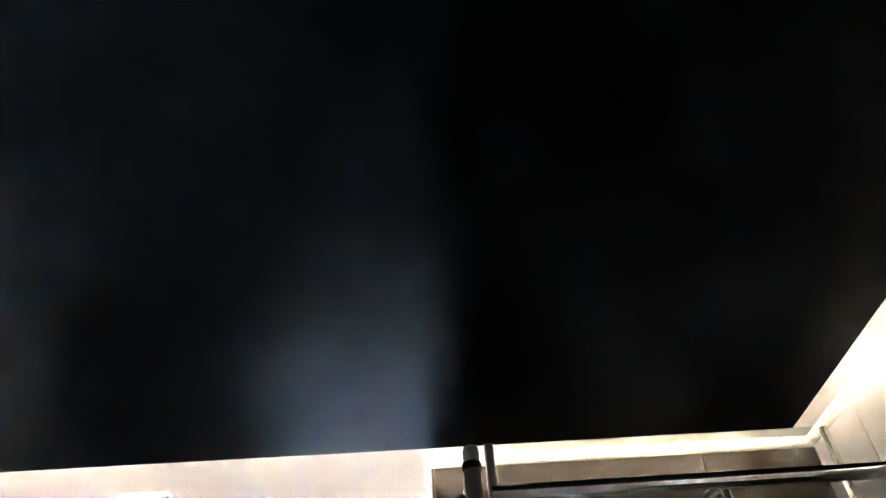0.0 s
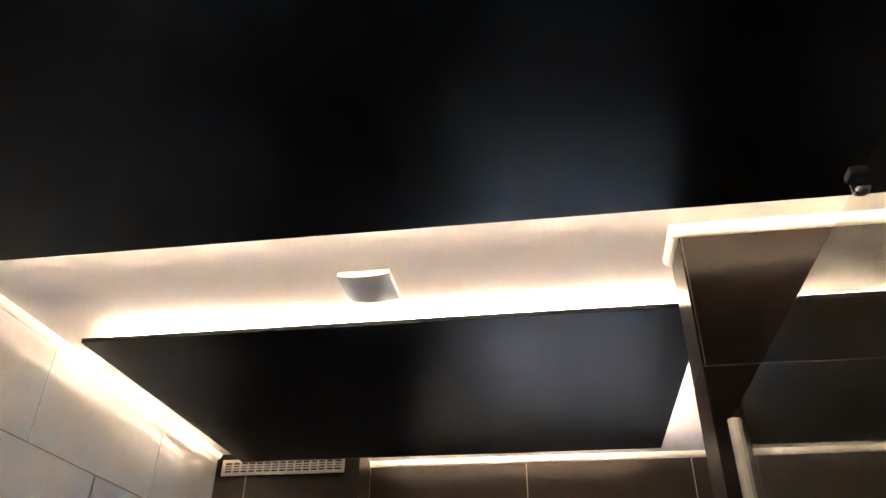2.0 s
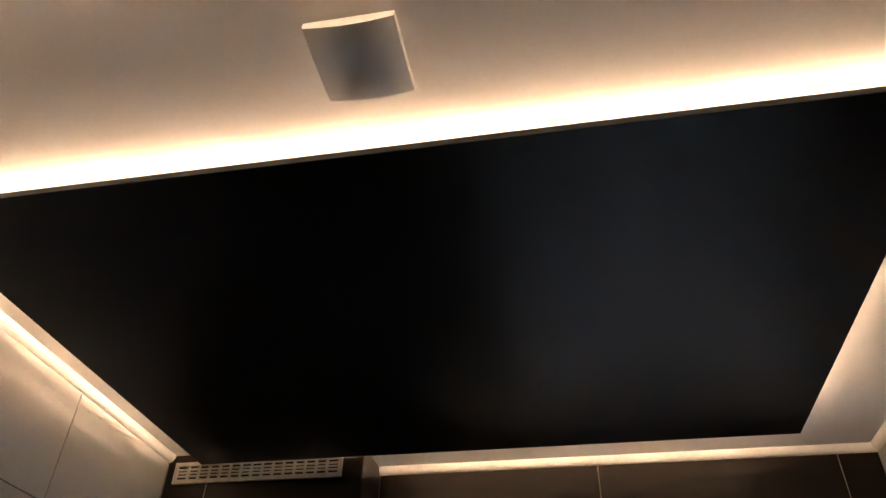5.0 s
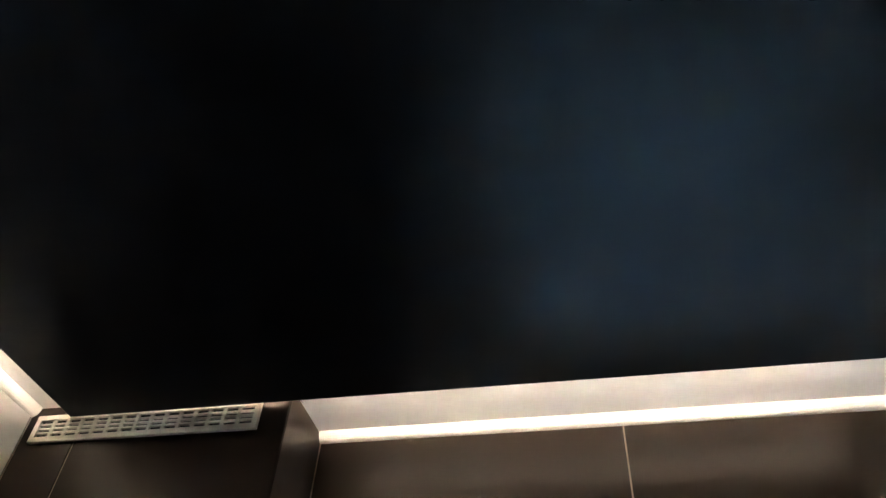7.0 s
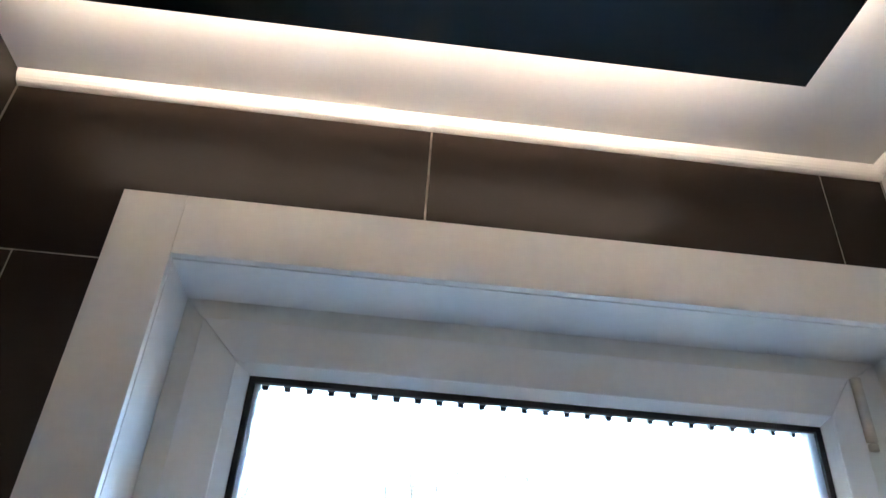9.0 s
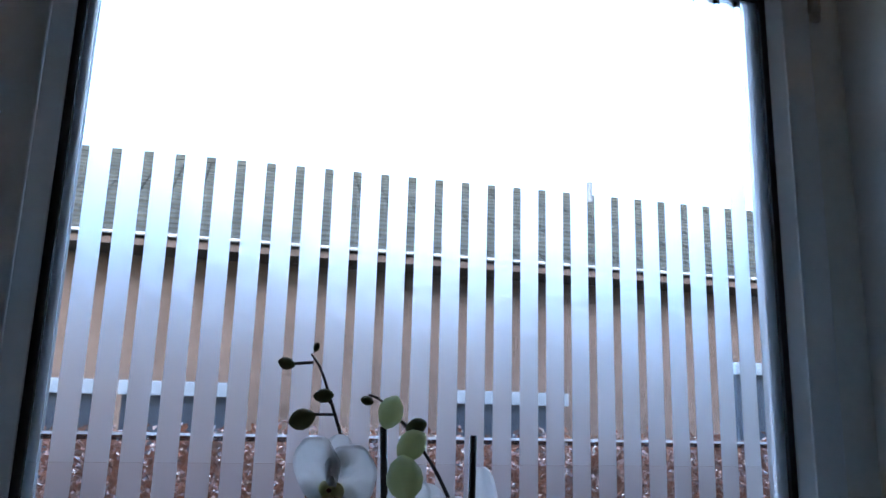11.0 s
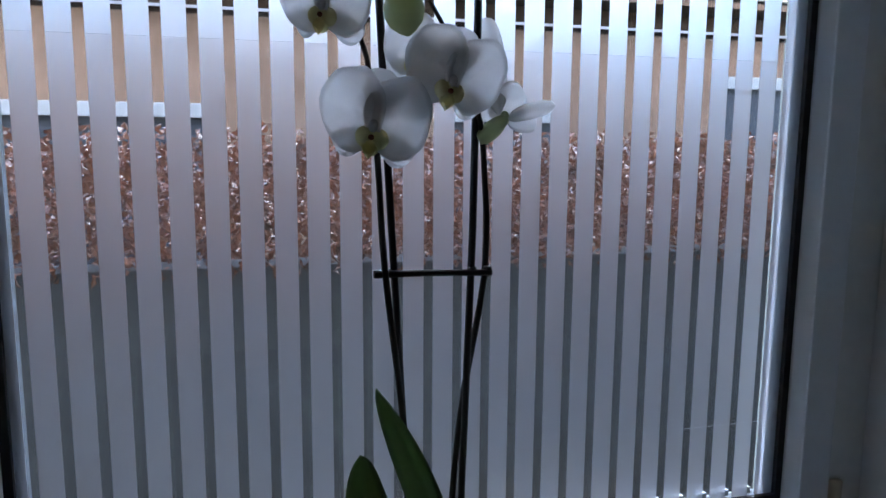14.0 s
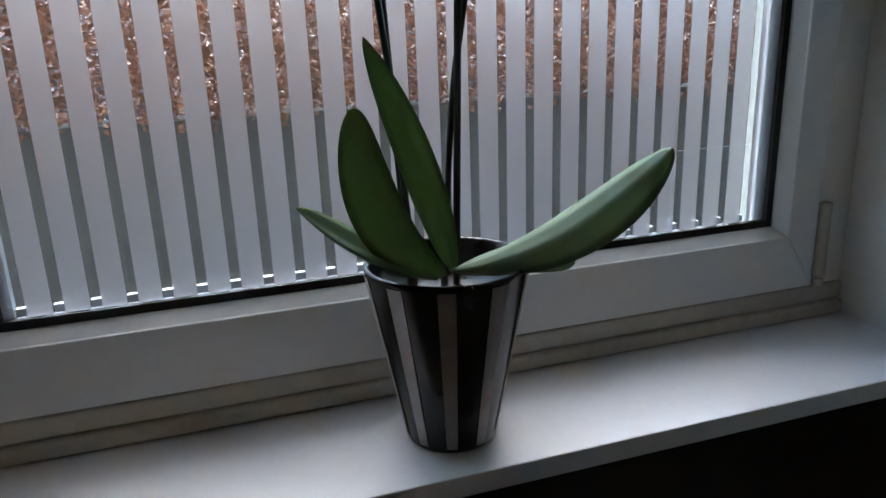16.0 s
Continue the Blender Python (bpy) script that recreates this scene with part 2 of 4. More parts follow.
def tube(points, radii, steps=10, bm=None, rounds=4):
    """A round rod along a smooth line through the points."""
    bm = bm or bmesh.new()
    pts = [Vector(p) for p in points]
    radii = [radii] * len(pts) if isinstance(radii, float) else list(radii)
    line, width = [], []
    for i in range(len(pts) - 1):
        a, b, c, d = pts[max(i - 1, 0)], pts[i], pts[i + 1], pts[min(i + 2, len(pts) - 1)]
        for k in range(rounds):
            t = k / rounds
            line.append(0.5 * ((2 * b) + (c - a) * t + (2 * a - 5 * b + 4 * c - d) * t * t + (3 * b - a - 3 * c + d) * t ** 3))
            width.append(radii[i] + (radii[i + 1] - radii[i]) * t)
    line.append(pts[-1]), width.append(radii[-1])
    rings = []
    for i, p in enumerate(line):
        way = (line[min(i + 1, len(line) - 1)] - line[max(i - 1, 0)]).normalized()
        side = way.cross(Vector((0.31, 0.93, 0.2))).normalized()
        up = side.cross(way)
        rings.append([bm.verts.new(p + width[i] * (math.cos(2 * math.pi * k / steps) * side + math.sin(2 * math.pi * k / steps) * up)) for k in range(steps)])
    for a, b in zip(rings, rings[1:]):
        for k in range(steps):
            bm.faces.new((a[k], a[(k + 1) % steps], b[(k + 1) % steps], b[k]))
    bm.faces.new(rings[0][::-1]), bm.faces.new(rings[-1])
    bmesh.ops.recalc_face_normals(bm, faces=bm.faces)
    return bm


# ---------------------------------------------------------------- tiles
TILE_MESH = {}


def tile_mesh(w, h, mat):
    """One tile of w by h, 4 mm thick with eased edges, face towards local -y."""
    key = (round(w, 3), round(h, 3), mat.name)
    if key not in TILE_MESH:
        e, d = 0.0012, 0.004
        back = [(0, d, 0), (w, d, 0), (w, d, h), (0, d, h)]
        mid = [(0, e * 0.7, 0), (w, e * 0.7, 0), (w, e * 0.7, h), (0, e * 0.7, h)]
        front = [(e, 0, e), (w - e, 0, e), (w - e, 0, h - e), (e, 0, h - e)]
        faces = [(8, 9, 10, 11)]
        for k in range(4):
            n = (k + 1) % 4
            faces += [(k, n, 4 + n, 4 + k), (4 + k, 4 + n, 8 + n, 8 + k)]
        me = bpy.data.meshes.new("tile")
        me.from_pydata(back + mid + front, [], faces)
        me.materials.append(mat)
        TILE_MESH[key] = me
    return TILE_MESH[key]


def tile_area(parent, origin, along, mat, length, z0, z1, zj, rows, tw=0.602, th=0.3, gap=0.003, holes=()):
    """Lays tiles on a wall. origin: the wall's start at floor level on the tiles' face; along: unit way to the right as one faces the wall.
    zj: height of one bed joint; rows: where the upright joints of even and odd courses lie."""
    along = Vector(along).normalized()
    normal_in = Vector((0, 0, 1)).cross(along)
    turn = Matrix((along, normal_in, Vector((0, 0, 1)))).transposed().to_4x4()
    k0 = math.floor((z0 - zj) / th)
    k = k0
    while zj + k * th < z1 - 0.002:
        lo, hi = max(z0, zj + k * th), min(z1, zj + (k + 1) * th)
        start = rows[k % 2]
        i = math.floor((0 - start) / tw)
        while start + i * tw < length - 0.002:
            a, b = max(0, start + i * tw), min(length, start + (i + 1) * tw)
            pieces = [(a, b, lo, hi)]
            for ha, hb, hl, hh in holes:
                cut = []
                for pa, pb, pl, ph in pieces:
                    if pb <= ha or pa >= hb or ph <= hl or pl >= hh:
                        cut.append((pa, pb, pl, ph))
                        continue
                    if pa < ha:
                        cut.append((pa, ha, pl, ph))
                    if pb > hb:
                        cut.append((hb, pb, pl, ph))
                    if ph > hh:
                        cut.append((max(pa, ha), min(pb, hb), hh, ph))
                    if pl < hl:
                        cut.append((max(pa, ha), min(pb, hb), pl, hl))
                pieces = cut
            if pieces == [(a, b, lo, hi)]:
                if b - a < 0.012 or hi - lo < 0.012:
                    i += 1
                    continue
                me = tile_mesh(b - a - gap, hi - lo - gap, mat)
                at = (a + gap / 2, lo + gap / 2)
            else:
                bm = bmesh.new()
                for pa, pb, pl, ph in pieces:
                    g0, g1 = gap / 2 * (pa == a), gap / 2 * (pb == b)
                    h0, h1 = gap / 2 * (pl == lo), gap / 2 * (ph == hi)
                    block((pa + g0 - a, 0, pl + h0 - lo), (pb - g1 - a, 0.004, ph - h1 - lo), bm=bm)
                me = bpy.data.meshes.new("tile")
                bm.to_mesh(me)
                bm.free()
                me.materials.append(mat)
                at = (a, lo)
                if not me.polygons:
                    i += 1
                    continue
            ob = new("tile", me)
            ob.parent = parent
            ob.matrix_local = Matrix.Translation(Vector(origin) + along * at[0] + Vector((0, 0, at[1]))) @ turn
            i += 1
        k += 1


def structure(name, lo, hi, mat, label, category, bevel=0.0):
    return tagged(part(name, block(lo, hi, bevel), mat), label, category, kind="structure")


# ---------------------------------------------------------------- the room
CEIL, LEFT, RIGHT, SHOWER, BACK = 2.5, -0.557, 1.302, 1.858, -4.3
PIER_X, PIER_Y0, PIER_Y1, BOX_Y = 0.988, -1.515, -1.4, -0.168
G = 0.002
OPEN_L, OPEN_R, OPEN_B, OPEN_T = 0.286, 1.283, 0.905, 2.218

structure("floor", (LEFT - 0.15, BACK - 0.15, -0.2), (SHOWER + 0.15, 0.0, 0), FLOOR_MAT, "dark grey tiled bathroom floor", "floor")
structure("ceiling", (LEFT - 0.15, BACK - 0.15, CEIL), (SHOWER + 0.15, 0.3, CEIL + 0.15), PLASTER, "white painted plaster ceiling with fine roller texture", "ceiling")
wall_left = structure("wall_left", (LEFT - 0.15, BACK - 0.15, 0), (LEFT - G, 0.3, CEIL), GROUT_DARK, "wall of glossy white tiles with grey joints", "wall")
wall_back = structure("wall_back", (LEFT - G, BACK - 0.15, 0), (SHOWER + G, BACK - G, CEIL), GROUT_DARK, "wall of glossy white tiles with grey joints", "wall")
wall_shower = structure("wall_shower", (SHOWER + G, BACK - 0.15, 0), (SHOWER + 0.15, PIER_Y1, CEIL), GROUT_DARK, "shower side wall of glossy white tiles", "wall")
wall_right = structure("wall_right", (RIGHT + G, PIER_Y1, 0), (SHOWER + 0.15, 0.3, CEIL), GROUT_DARK, "wall of glossy white tiles beside the window", "wall")
partition = structure("partition_wall", (PIER_X + G, PIER_Y0 + G, 0), (SHOWER + G, PIER_Y1, CEIL), GROUT_DIM, "short partition wall of dark brown tiles", "wall")

bm = bmesh.new()
J = 0.0125
block((LEFT - G, G, 0), (OPEN_L - J, 0.3, CEIL), bm=bm)
block((OPEN_R + J, G, 0), (RIGHT + G, 0.3, CEIL), bm=bm)
block((OPEN_L - J, G, 0), (OPEN_R + J, 0.3, OPEN_B), bm=bm)
block((OPEN_L - J, G, OPEN_T + J), (OPEN_R + J, 0.3, CEIL), bm=bm)
wall_window = tagged(part("wall_window", bm, GROUT_LIGHT), "window wall of dark brown tiles with pale joints", "wall", kind="structure")
boxing = structure("boxed_duct", (LEFT - G, BOX_Y + G, 0), (0.0 - G, 0.0 + G, CEIL), GROUT_LIGHT, "boxed-in duct covered in dark brown tiles", "duct")


# ---------------------------------------------------------------- black ceiling panels
def ceiling_panel(name, lo, hi, label):
    ob = thing(name, label, "ceiling panel", ((lo[0] + hi[0]) / 2, (lo[1] + hi[1]) / 2, lo[2]))
    inv = Matrix.Translation(-ob.location)
    bm = block(lo, hi, 0.0015)
    bm.transform(inv)
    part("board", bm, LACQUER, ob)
    for x in (lo[0] + 0.25, hi[0] - 0.25):
        for y in (lo[1] + 0.25, hi[1] - 0.25):
            bm = block((x - 0.03, y - 0.03, hi[2]), (x + 0.03, y + 0.03, CEIL), 0.001)
            bm.transform(inv)
            part("mounting_block", bm, BRUSHED, ob)
    return ob


panel_b = ceiling_panel("ceiling_panel", (-0.45, -1.248, 2.462), (1.078, -0.184, 2.474), "suspended black lacquered ceiling panel lit from behind")
panel_a = ceiling_panel("ceiling_panel", (-0.5, -3.95, 2.468), (1.762, -1.632, 2.482), "large suspended black lacquered ceiling panel")


def led_tape(lo, hi, owner, mat):
    bm = block(lo, hi)
    bm.transform(Matrix.Translation(-owner.location))
    part("led_tape", bm, mat, owner, "glowing warm white tape")


led_tape((-0.4, -1.236, 2.4742), (1.04, -1.234, 2.482), panel_b, LED)
for lo, hi in (((1.036, -1.19, 2.4742), (1.038, -0.27, 2.4815)), ((-0.406, -1.19, 2.4742), (-0.404, -0.3, 2.4815))):
    led_tape(lo, hi, panel_b, LED_STRONG)
led_tape((-0.42, -0.2, 2.4742), (-0.03, -0.198, 2.482), panel_b, LED)
led_tape((0.06, -0.226, 2.4742), (1.03, -0.224, 2.482), panel_b, LED_STRONG)
# last tape, on the unseen rear edge, is added to light the back wall
for lo, hi in (((-0.45, -1.657, 2.4822), (1.73, -1.655, 2.489)), ((-0.44, -3.9, 2.4822), (-0.438, -1.7, 2.489)), ((-0.4, -3.932, 2.4822), (1.7, -3.93, 2.489))):
    led_tape(lo, hi, panel_a, LED_STRONG)
led_tape((1.735, -3.9, 2.4822), (1.737, -1.68, 2.489), panel_a, LED)


# ---------------------------------------------------------------- white cornice along the wall tops
def cornice(a, b, inward):
    """A slim half-round white moulding under the ceiling from a to b."""
    a, b, inward = Vector((*a, 0)), Vector((*b, 0)), Vector((*inward, 0))
    pts = [(0, 2.479)] + [(0.0165 * math.sin(radians(d)), 2.4985 - 0.0195 * math.cos(radians(d))) for d in range(15, 91, 15)] + [(0.0165, 2.4995), (0, 2.4995)]
    bm = bmesh.new()
    ends = [[bm.verts.new(p + inward * d + Vector((0, 0, z))) for d, z in pts] for p in (a, b)]
    n = len(pts)
    for k in range(n):
        bm.faces.new((ends[0][k], ends[0][(k + 1) % n], ends[1][(k + 1) % n], ends[1][k]))
    bm.faces.new(ends[0][::-1]), bm.faces.new(ends[1])
    bmesh.ops.recalc_face_normals(bm, faces=bm.faces)
    return tagged(part("cornice", bm, CORNICE), "slim rounded white cornice moulding under the ceiling", "cornice", kind="structure")


cornice((0.0, 0), (RIGHT, 0), (0, -1))
cornice((LEFT, BACK + 0.02), (LEFT, BOX_Y), (1, 0))
cornice((RIGHT, -0.0165), (RIGHT, PIER_Y1), (-1, 0))
cornice((PIER_X - 0.0165, PIER_Y0), (SHOWER, PIER_Y0), (0, -1))
cornice((PIER_X, PIER_Y0 + 0.0005), (PIER_X, PIER_Y1), (-1, 0))
cornice((LEFT + 0.0165, BACK), (SHOWER - 0.0165, BACK), (0, 1))
cornice((SHOWER, PIER_Y0 - 0.0165), (SHOWER, BACK + 0.02), (-1, 0))


# ---------------------------------------------------------------- air valve in the ceiling
def air_valve(x0, x1, y0, y1):
    ob = thing("ceiling_air_valve", "square white air valve with softly bowed cover in the ceiling", "air vent", ((x0 + x1) / 2, (y0 + y1) / 2, 2.5))
    n, s = 16, (x1 - x0) / 2
    bm = bmesh.new()
    grid = []
    for i in range(n + 1):
        row = []
        for j in range(n + 1):
            u, v = 2 * i / n - 1, 2 * j / n - 1
            row.append(bm.verts.new((u * s, v * s, -0.016 - 0.006 * (1 - u * u) - 0.003 * (1 - v * v))))
        grid.append(row)
    for i in range(n):
        for j in range(n):
            bm.faces.new((grid[i][j], grid[i][j + 1], grid[i + 1][j + 1], grid[i + 1][j]))
    edge = [grid[i][0] for i in range(n + 1)] + [grid[n][j] for j in range(1, n + 1)] + [grid[i][n] for i in range(n - 1, -1, -1)] + [grid[0][j] for j in range(n - 1, 0, -1)]
    top = [bm.verts.new((v.co.x, v.co.y, -0.006)) for v in edge]
    for k in range(len(edge)):
        m = (k + 1) % len(edge)
        bm.faces.new((edge[k], edge[m], top[m], top[k]))
    bm.faces.new(top)
    bmesh.ops.recalc_face_normals(bm, faces=bm.faces)
    part("bowed_cover", bm, SATIN, ob)
    part("neck", lathe([(0.042, -0.006), (0.042, 0.0)], 28), PVC, ob)
    return ob


air_valve(0.275, 0.391, -1.447, -1.333)


# ---------------------------------------------------------------- vent grille on the boxing
def vent_grille(x0, x1, z0, z1, y):
    ob = thing("vent_grille", "long cream plastic ventilation grille on the tiled duct", "air vent", ((x0 + x1) / 2, y, (z0 + z1) / 2))
    inv = Matrix.Translation(-ob.location)

    def put(name, lo, hi, bevel=0.0008, mat=VENT):
        bm = block(lo, hi, bevel, 1)
        bm.transform(inv)
        part(name, bm, mat, ob)

    # black sheet stands in for the dark behind the slots
    put("backing", (x0 + 0.006, y - 0.003, z0 + 0.006), (x1 - 0.006, y - 0.0005, z1 - 0.006), mat=RUBBER)
    f = 0.011
    put("frame", (x0, y - 0.009, z0), (x1, y, z0 + f)), put("frame", (x0, y - 0.009, z1 - f), (x1, y, z1))
    put("frame", (x0, y - 0.009, z0 + f), (x0 + f, y, z1 - f)), put("frame", (x1 - f, y - 0.009, z0 + f), (x1, y, z1 - f))
    for k in range(1, 4):
        z = z0 + f + (z1 - z0 - 2 * f) * k / 4
        put("slat", (x0 + f, y - 0.008, z - 0.0022), (x1 - f, y - 0.002, z + 0.0022), 0.0006)
    cols = 15
    for k in range(1, cols):
        x = x0 + f + (x1 - x0 - 2 * f) * k / cols
        put("bar", (x - 0.0035, y - 0.0078, z0 + f), (x + 0.0035, y - 0.002, z1 - f), 0.0006)
    return ob


vent_grille(-0.53, -0.055, 2.416, 2.474, BOX_Y)


# ---------------------------------------------------------------- window
GY = 0.121
GL, GR, GB, GT = 0.397, 1.175, 1.052, 2.11


def ring(name, outer, inner, y0, y1, mat, parent, label="", bevel=0.002, slope=0.0):
    """Four mitred bars round an opening; slope: how far the inner edge leans back."""
    (ol, orr, ob_, ot), (il, ir, ib, it) = outer, inner
    O = [(ol, ob_), (orr, ob_), (orr, ot), (ol, ot)]
    I = [(il, ib), (ir, ib), (ir, it), (il, it)]
    for k in range(4):
        n = (k + 1) % 4
        bm = bmesh.new()
        q = [(O[k], y0), (O[n], y0), (I[n], y0 + slope), (I[k], y0 + slope), (O[k], y1), (O[n], y1), (I[n], y1), (I[k], y1)]
        v = [bm.verts.new((p[0], y, p[1])) for p, y in q]
        for f in ((0, 1, 2, 3), (7, 6, 5, 4), (0, 4, 5, 1), (2, 6, 7, 3), (1, 5, 6, 2), (3, 7, 4, 0)):
            bm.faces.new([v[i] for i in f])
        bmesh.ops.recalc_face_normals(bm, faces=bm.faces)
        if bevel:
            bmesh.ops.bevel(bm, geom=[e for e in bm.edges], offset=bevel, segments=2, profile=0.6, affect="EDGES")
        part(name, bm, mat, parent, label)


window = thing("window_1", "white plastic casement window with frosted striped film", "window", (0, 0, 0), kind="structure")
ring("window_frame", (OPEN_L, OPEN_R, OPEN_B, OPEN_T), (0.33, 1.215, 0.99, 2.17), 0.104, 0.18, FRAME_WHITE, window, "off-white fixed frame")
part("frame_ledge", block((OPEN_L + 0.001, 0.0935, 0.9314), (OPEN_R - 0.001, 0.1118, 0.949), 0.006, 4), BEIGE, window, "rounded ledge of the fixed frame")
part("frame_ledge", block((OPEN_L + 0.001, 0.0995, 0.9492), (OPEN_R - 0.001, 0.1118, 0.971), 0.004, 3), BEIGE, window, "rounded ledge of the fixed frame")
SASH = (0.315, 1.232, 0.972, 2.188)
ring("sash", SASH, (0.373, 1.192, 1.036, 2.127), 0.098, 0.165, PVC, window)
ring("glazing_bead", (0.373, 1.192, 1.036, 2.127), (GL - 0.006, GR + 0.006, GB - 0.006, GT + 0.006), 0.1, 0.118, PVC, window, bevel=0.001, slope=0.012)
ring("gasket", (GL - 0.0075, GR + 0.0075, GB - 0.0075, GT + 0.0075), (GL + 0.002, GR - 0.002, GB + 0.002, GT - 0.002), 0.1145, 0.1205, RUBBER, window, "black rubber seal", bevel=0)
ring("spacer", (GL - 0.01, GR + 0.01, GB - 0.01, GT + 0.01), (GL + 0.009, GR - 0.009, GB - 0.002, GT + 0.002), 0.1265, 0.138, SPACER, window, "grey glazing spacer", bevel=0)
for y in (0.1225, 0.139):
    pane = part("pane", block((GL - 0.008, y, GB - 0.008), (GR + 0.008, y + 0.0015, GT + 0.008)), GLASS, window)
    pane.visible_shadow = False
# film bands with clear slots between
STEP, SLOT = 0.0293, 0.0092
edges = [GL + 0.001]
for k in range(26):
    c = 0.4125 + STEP * k
    edges += [c - SLOT / 2, c + SLOT / 2]
for k in range(26):
    c = 0.4125 + STEP * k
    # same spacer, painted black at the top where it lies in shade
    for z0, z1, mat in ((GB + 0.0015, GB + 0.0085, ALU), (GT - 0.0065, GT - 0.0015, RUBBER)):
        part("spacer_end", block((c - 0.0046, 0.1262, z0), (c + 0.0046, 0.1262 + 0.006, z1)), mat, window)
edges += [1.1545]
# this upright pale strip stands in for a line of refracted light
part("film_line", block((1.1545, GY - 0.0004, GB + 0.002), (1.1595, GY, GT - 0.002)), FILM_LINE, window, "thin pale line on the film")
# these two hair lines are the cut edges of a film patch
part("film_line", block((1.05, GY - 0.0009, 1.1423), (1.1545, GY - 0.0006, 1.1427)), FILM_LINE, window, "thin pale line on the film")
part("film_line", block((1.0498, GY - 0.0009, GB + 0.004), (1.0502, GY - 0.0006, 1.1427)), FILM_LINE, window, "thin pale line on the film")
part("film_border", block((1.1595, GY - 0.0005, GB + 0.002), (GR - 0.0015, GY, GT - 0.002)), FILM, window, "doubled film along the seal")
# bands below 1.537 m get a slightly greyer tint
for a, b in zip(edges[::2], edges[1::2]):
    part("film_band", block((a, GY - 0.0005, GB + 0.002), (b, GY, 1.5368)), FILM_LOWER, window, "frosted film, tinted slightly greyer")
    part("film_band", block((a, GY - 0.0005, 1.537), (b, GY, GT - 0.002)), FILM, window)
for k in range(26):
    c = 0.4125 + STEP * k
    part("seam", block((c - 0.0045, GY - 0.0003, 1.5612), (c + 0.0045, GY, 1.5637)), FILM_LINE, window, "pale seam across the slot")
    part("seam_shade", block((c - 0.0045, GY - 0.0003, 1.5568), (c + 0.0045, GY, 1.561)), SEAM, window, "grey strip under the seam")
for z0, z1 in ((2.095, 2.188), (0.982, 1.07)):
    part("hinge", tube([(1.2425, 0.1, z0), (1.2425, 0.1, (z0 + z1) / 2), (1.2425, 0.1, z1)], 0.0075, 12), BEIGE, window, "beige hinge cover", True)
    part("hinge_cap", tube([(1.2425, 0.1, z0 - 0.012), (1.2425, 0.1, z0 - 0.003)], 0.0065, 12), BEIGE, window, "", True)

# lining of the opening, flat trim and sill
lining = thing("window_lining", "white boards lining the window opening", "window lining", (0, 0, 0), kind="structure")
part("board", block((OPEN_L - 0.012, 0.0042, 0.93), (OPEN_L, 0.112, OPEN_T), 0.001), TRIM, lining)
part("board", block((OPEN_R, 0.0042, 0.93), (OPEN_R + 0.012, 0.112, OPEN_T), 0.001), TRIM, lining)
part("board", block((OPEN_L - 0.012, 0.0042, OPEN_T), (OPEN_R + 0.012, 0.112, OPEN_T + 0.012), 0.001), TRIM, lining)
trim = thing("trim", "flat white architrave round the window", "trim", (0, 0, 0), kind="structure")
part("trim_board", block((0.203, -0.0115, 0.87), (OPEN_L, 0.001, 2.309), 0.0012), TRIM, trim)
part("trim_board", block((OPEN_L + 0.0004, -0.0115, OPEN_T), (1.2985, 0.001, 2.309), 0.0012), TRIM, trim)
part("trim_board", block((OPEN_R, -0.0115, 0.93), (1.2985, 0.001, OPEN_T - 0.0004), 0.0012), TRIM, trim)
sill = structure("window_sill", (0.19, -0.056, 0.911), (1.3, 0.1118, 0.931), SILL, "white laminate window sill with a square front edge", "window sill", 0.0018)


# ---------------------------------------------------------------- mirror cabinet on the right wall
def mirror_cabinet(x, y0, y1, z0, z1):
    ob = thing("mirror_cabinet", "grey wall cabinet with mirrored front and overhanging top", "cabinet", (RIGHT, (y0 + y1) / 2, z0))
    inv = Matrix.Translation(-ob.location)

    def put(name, lo, hi, mat, label="", bevel=0.0015):
        bm = block(lo, hi, bevel)
        bm.transform(inv)
        return part(name, bm, mat, ob, label)

    put("body", (x + 0.018, y0, z0), (RIGHT - 0.0005, y1, z1), CABINET)
    ym = (y0 + y1) / 2
    for a, b in ((y0 + 0.002, ym - 0.002), (ym + 0.002, y1 - 0.002)):
        put("door", (x, a, z0 + 0.004), (x + 0.016, b, z1 - 0.003), MIRROR, "mirrored door", 0.0008)
    put("top", (x - 0.035, y0 - 0.01, z1), (RIGHT - 0.0005, y1 + 0.02, z1 + 0.022), CABINET, "overhanging grey top board")
    return ob


mirror_cabinet(1.13, -0.75, -0.17, 1.3, 1.972)


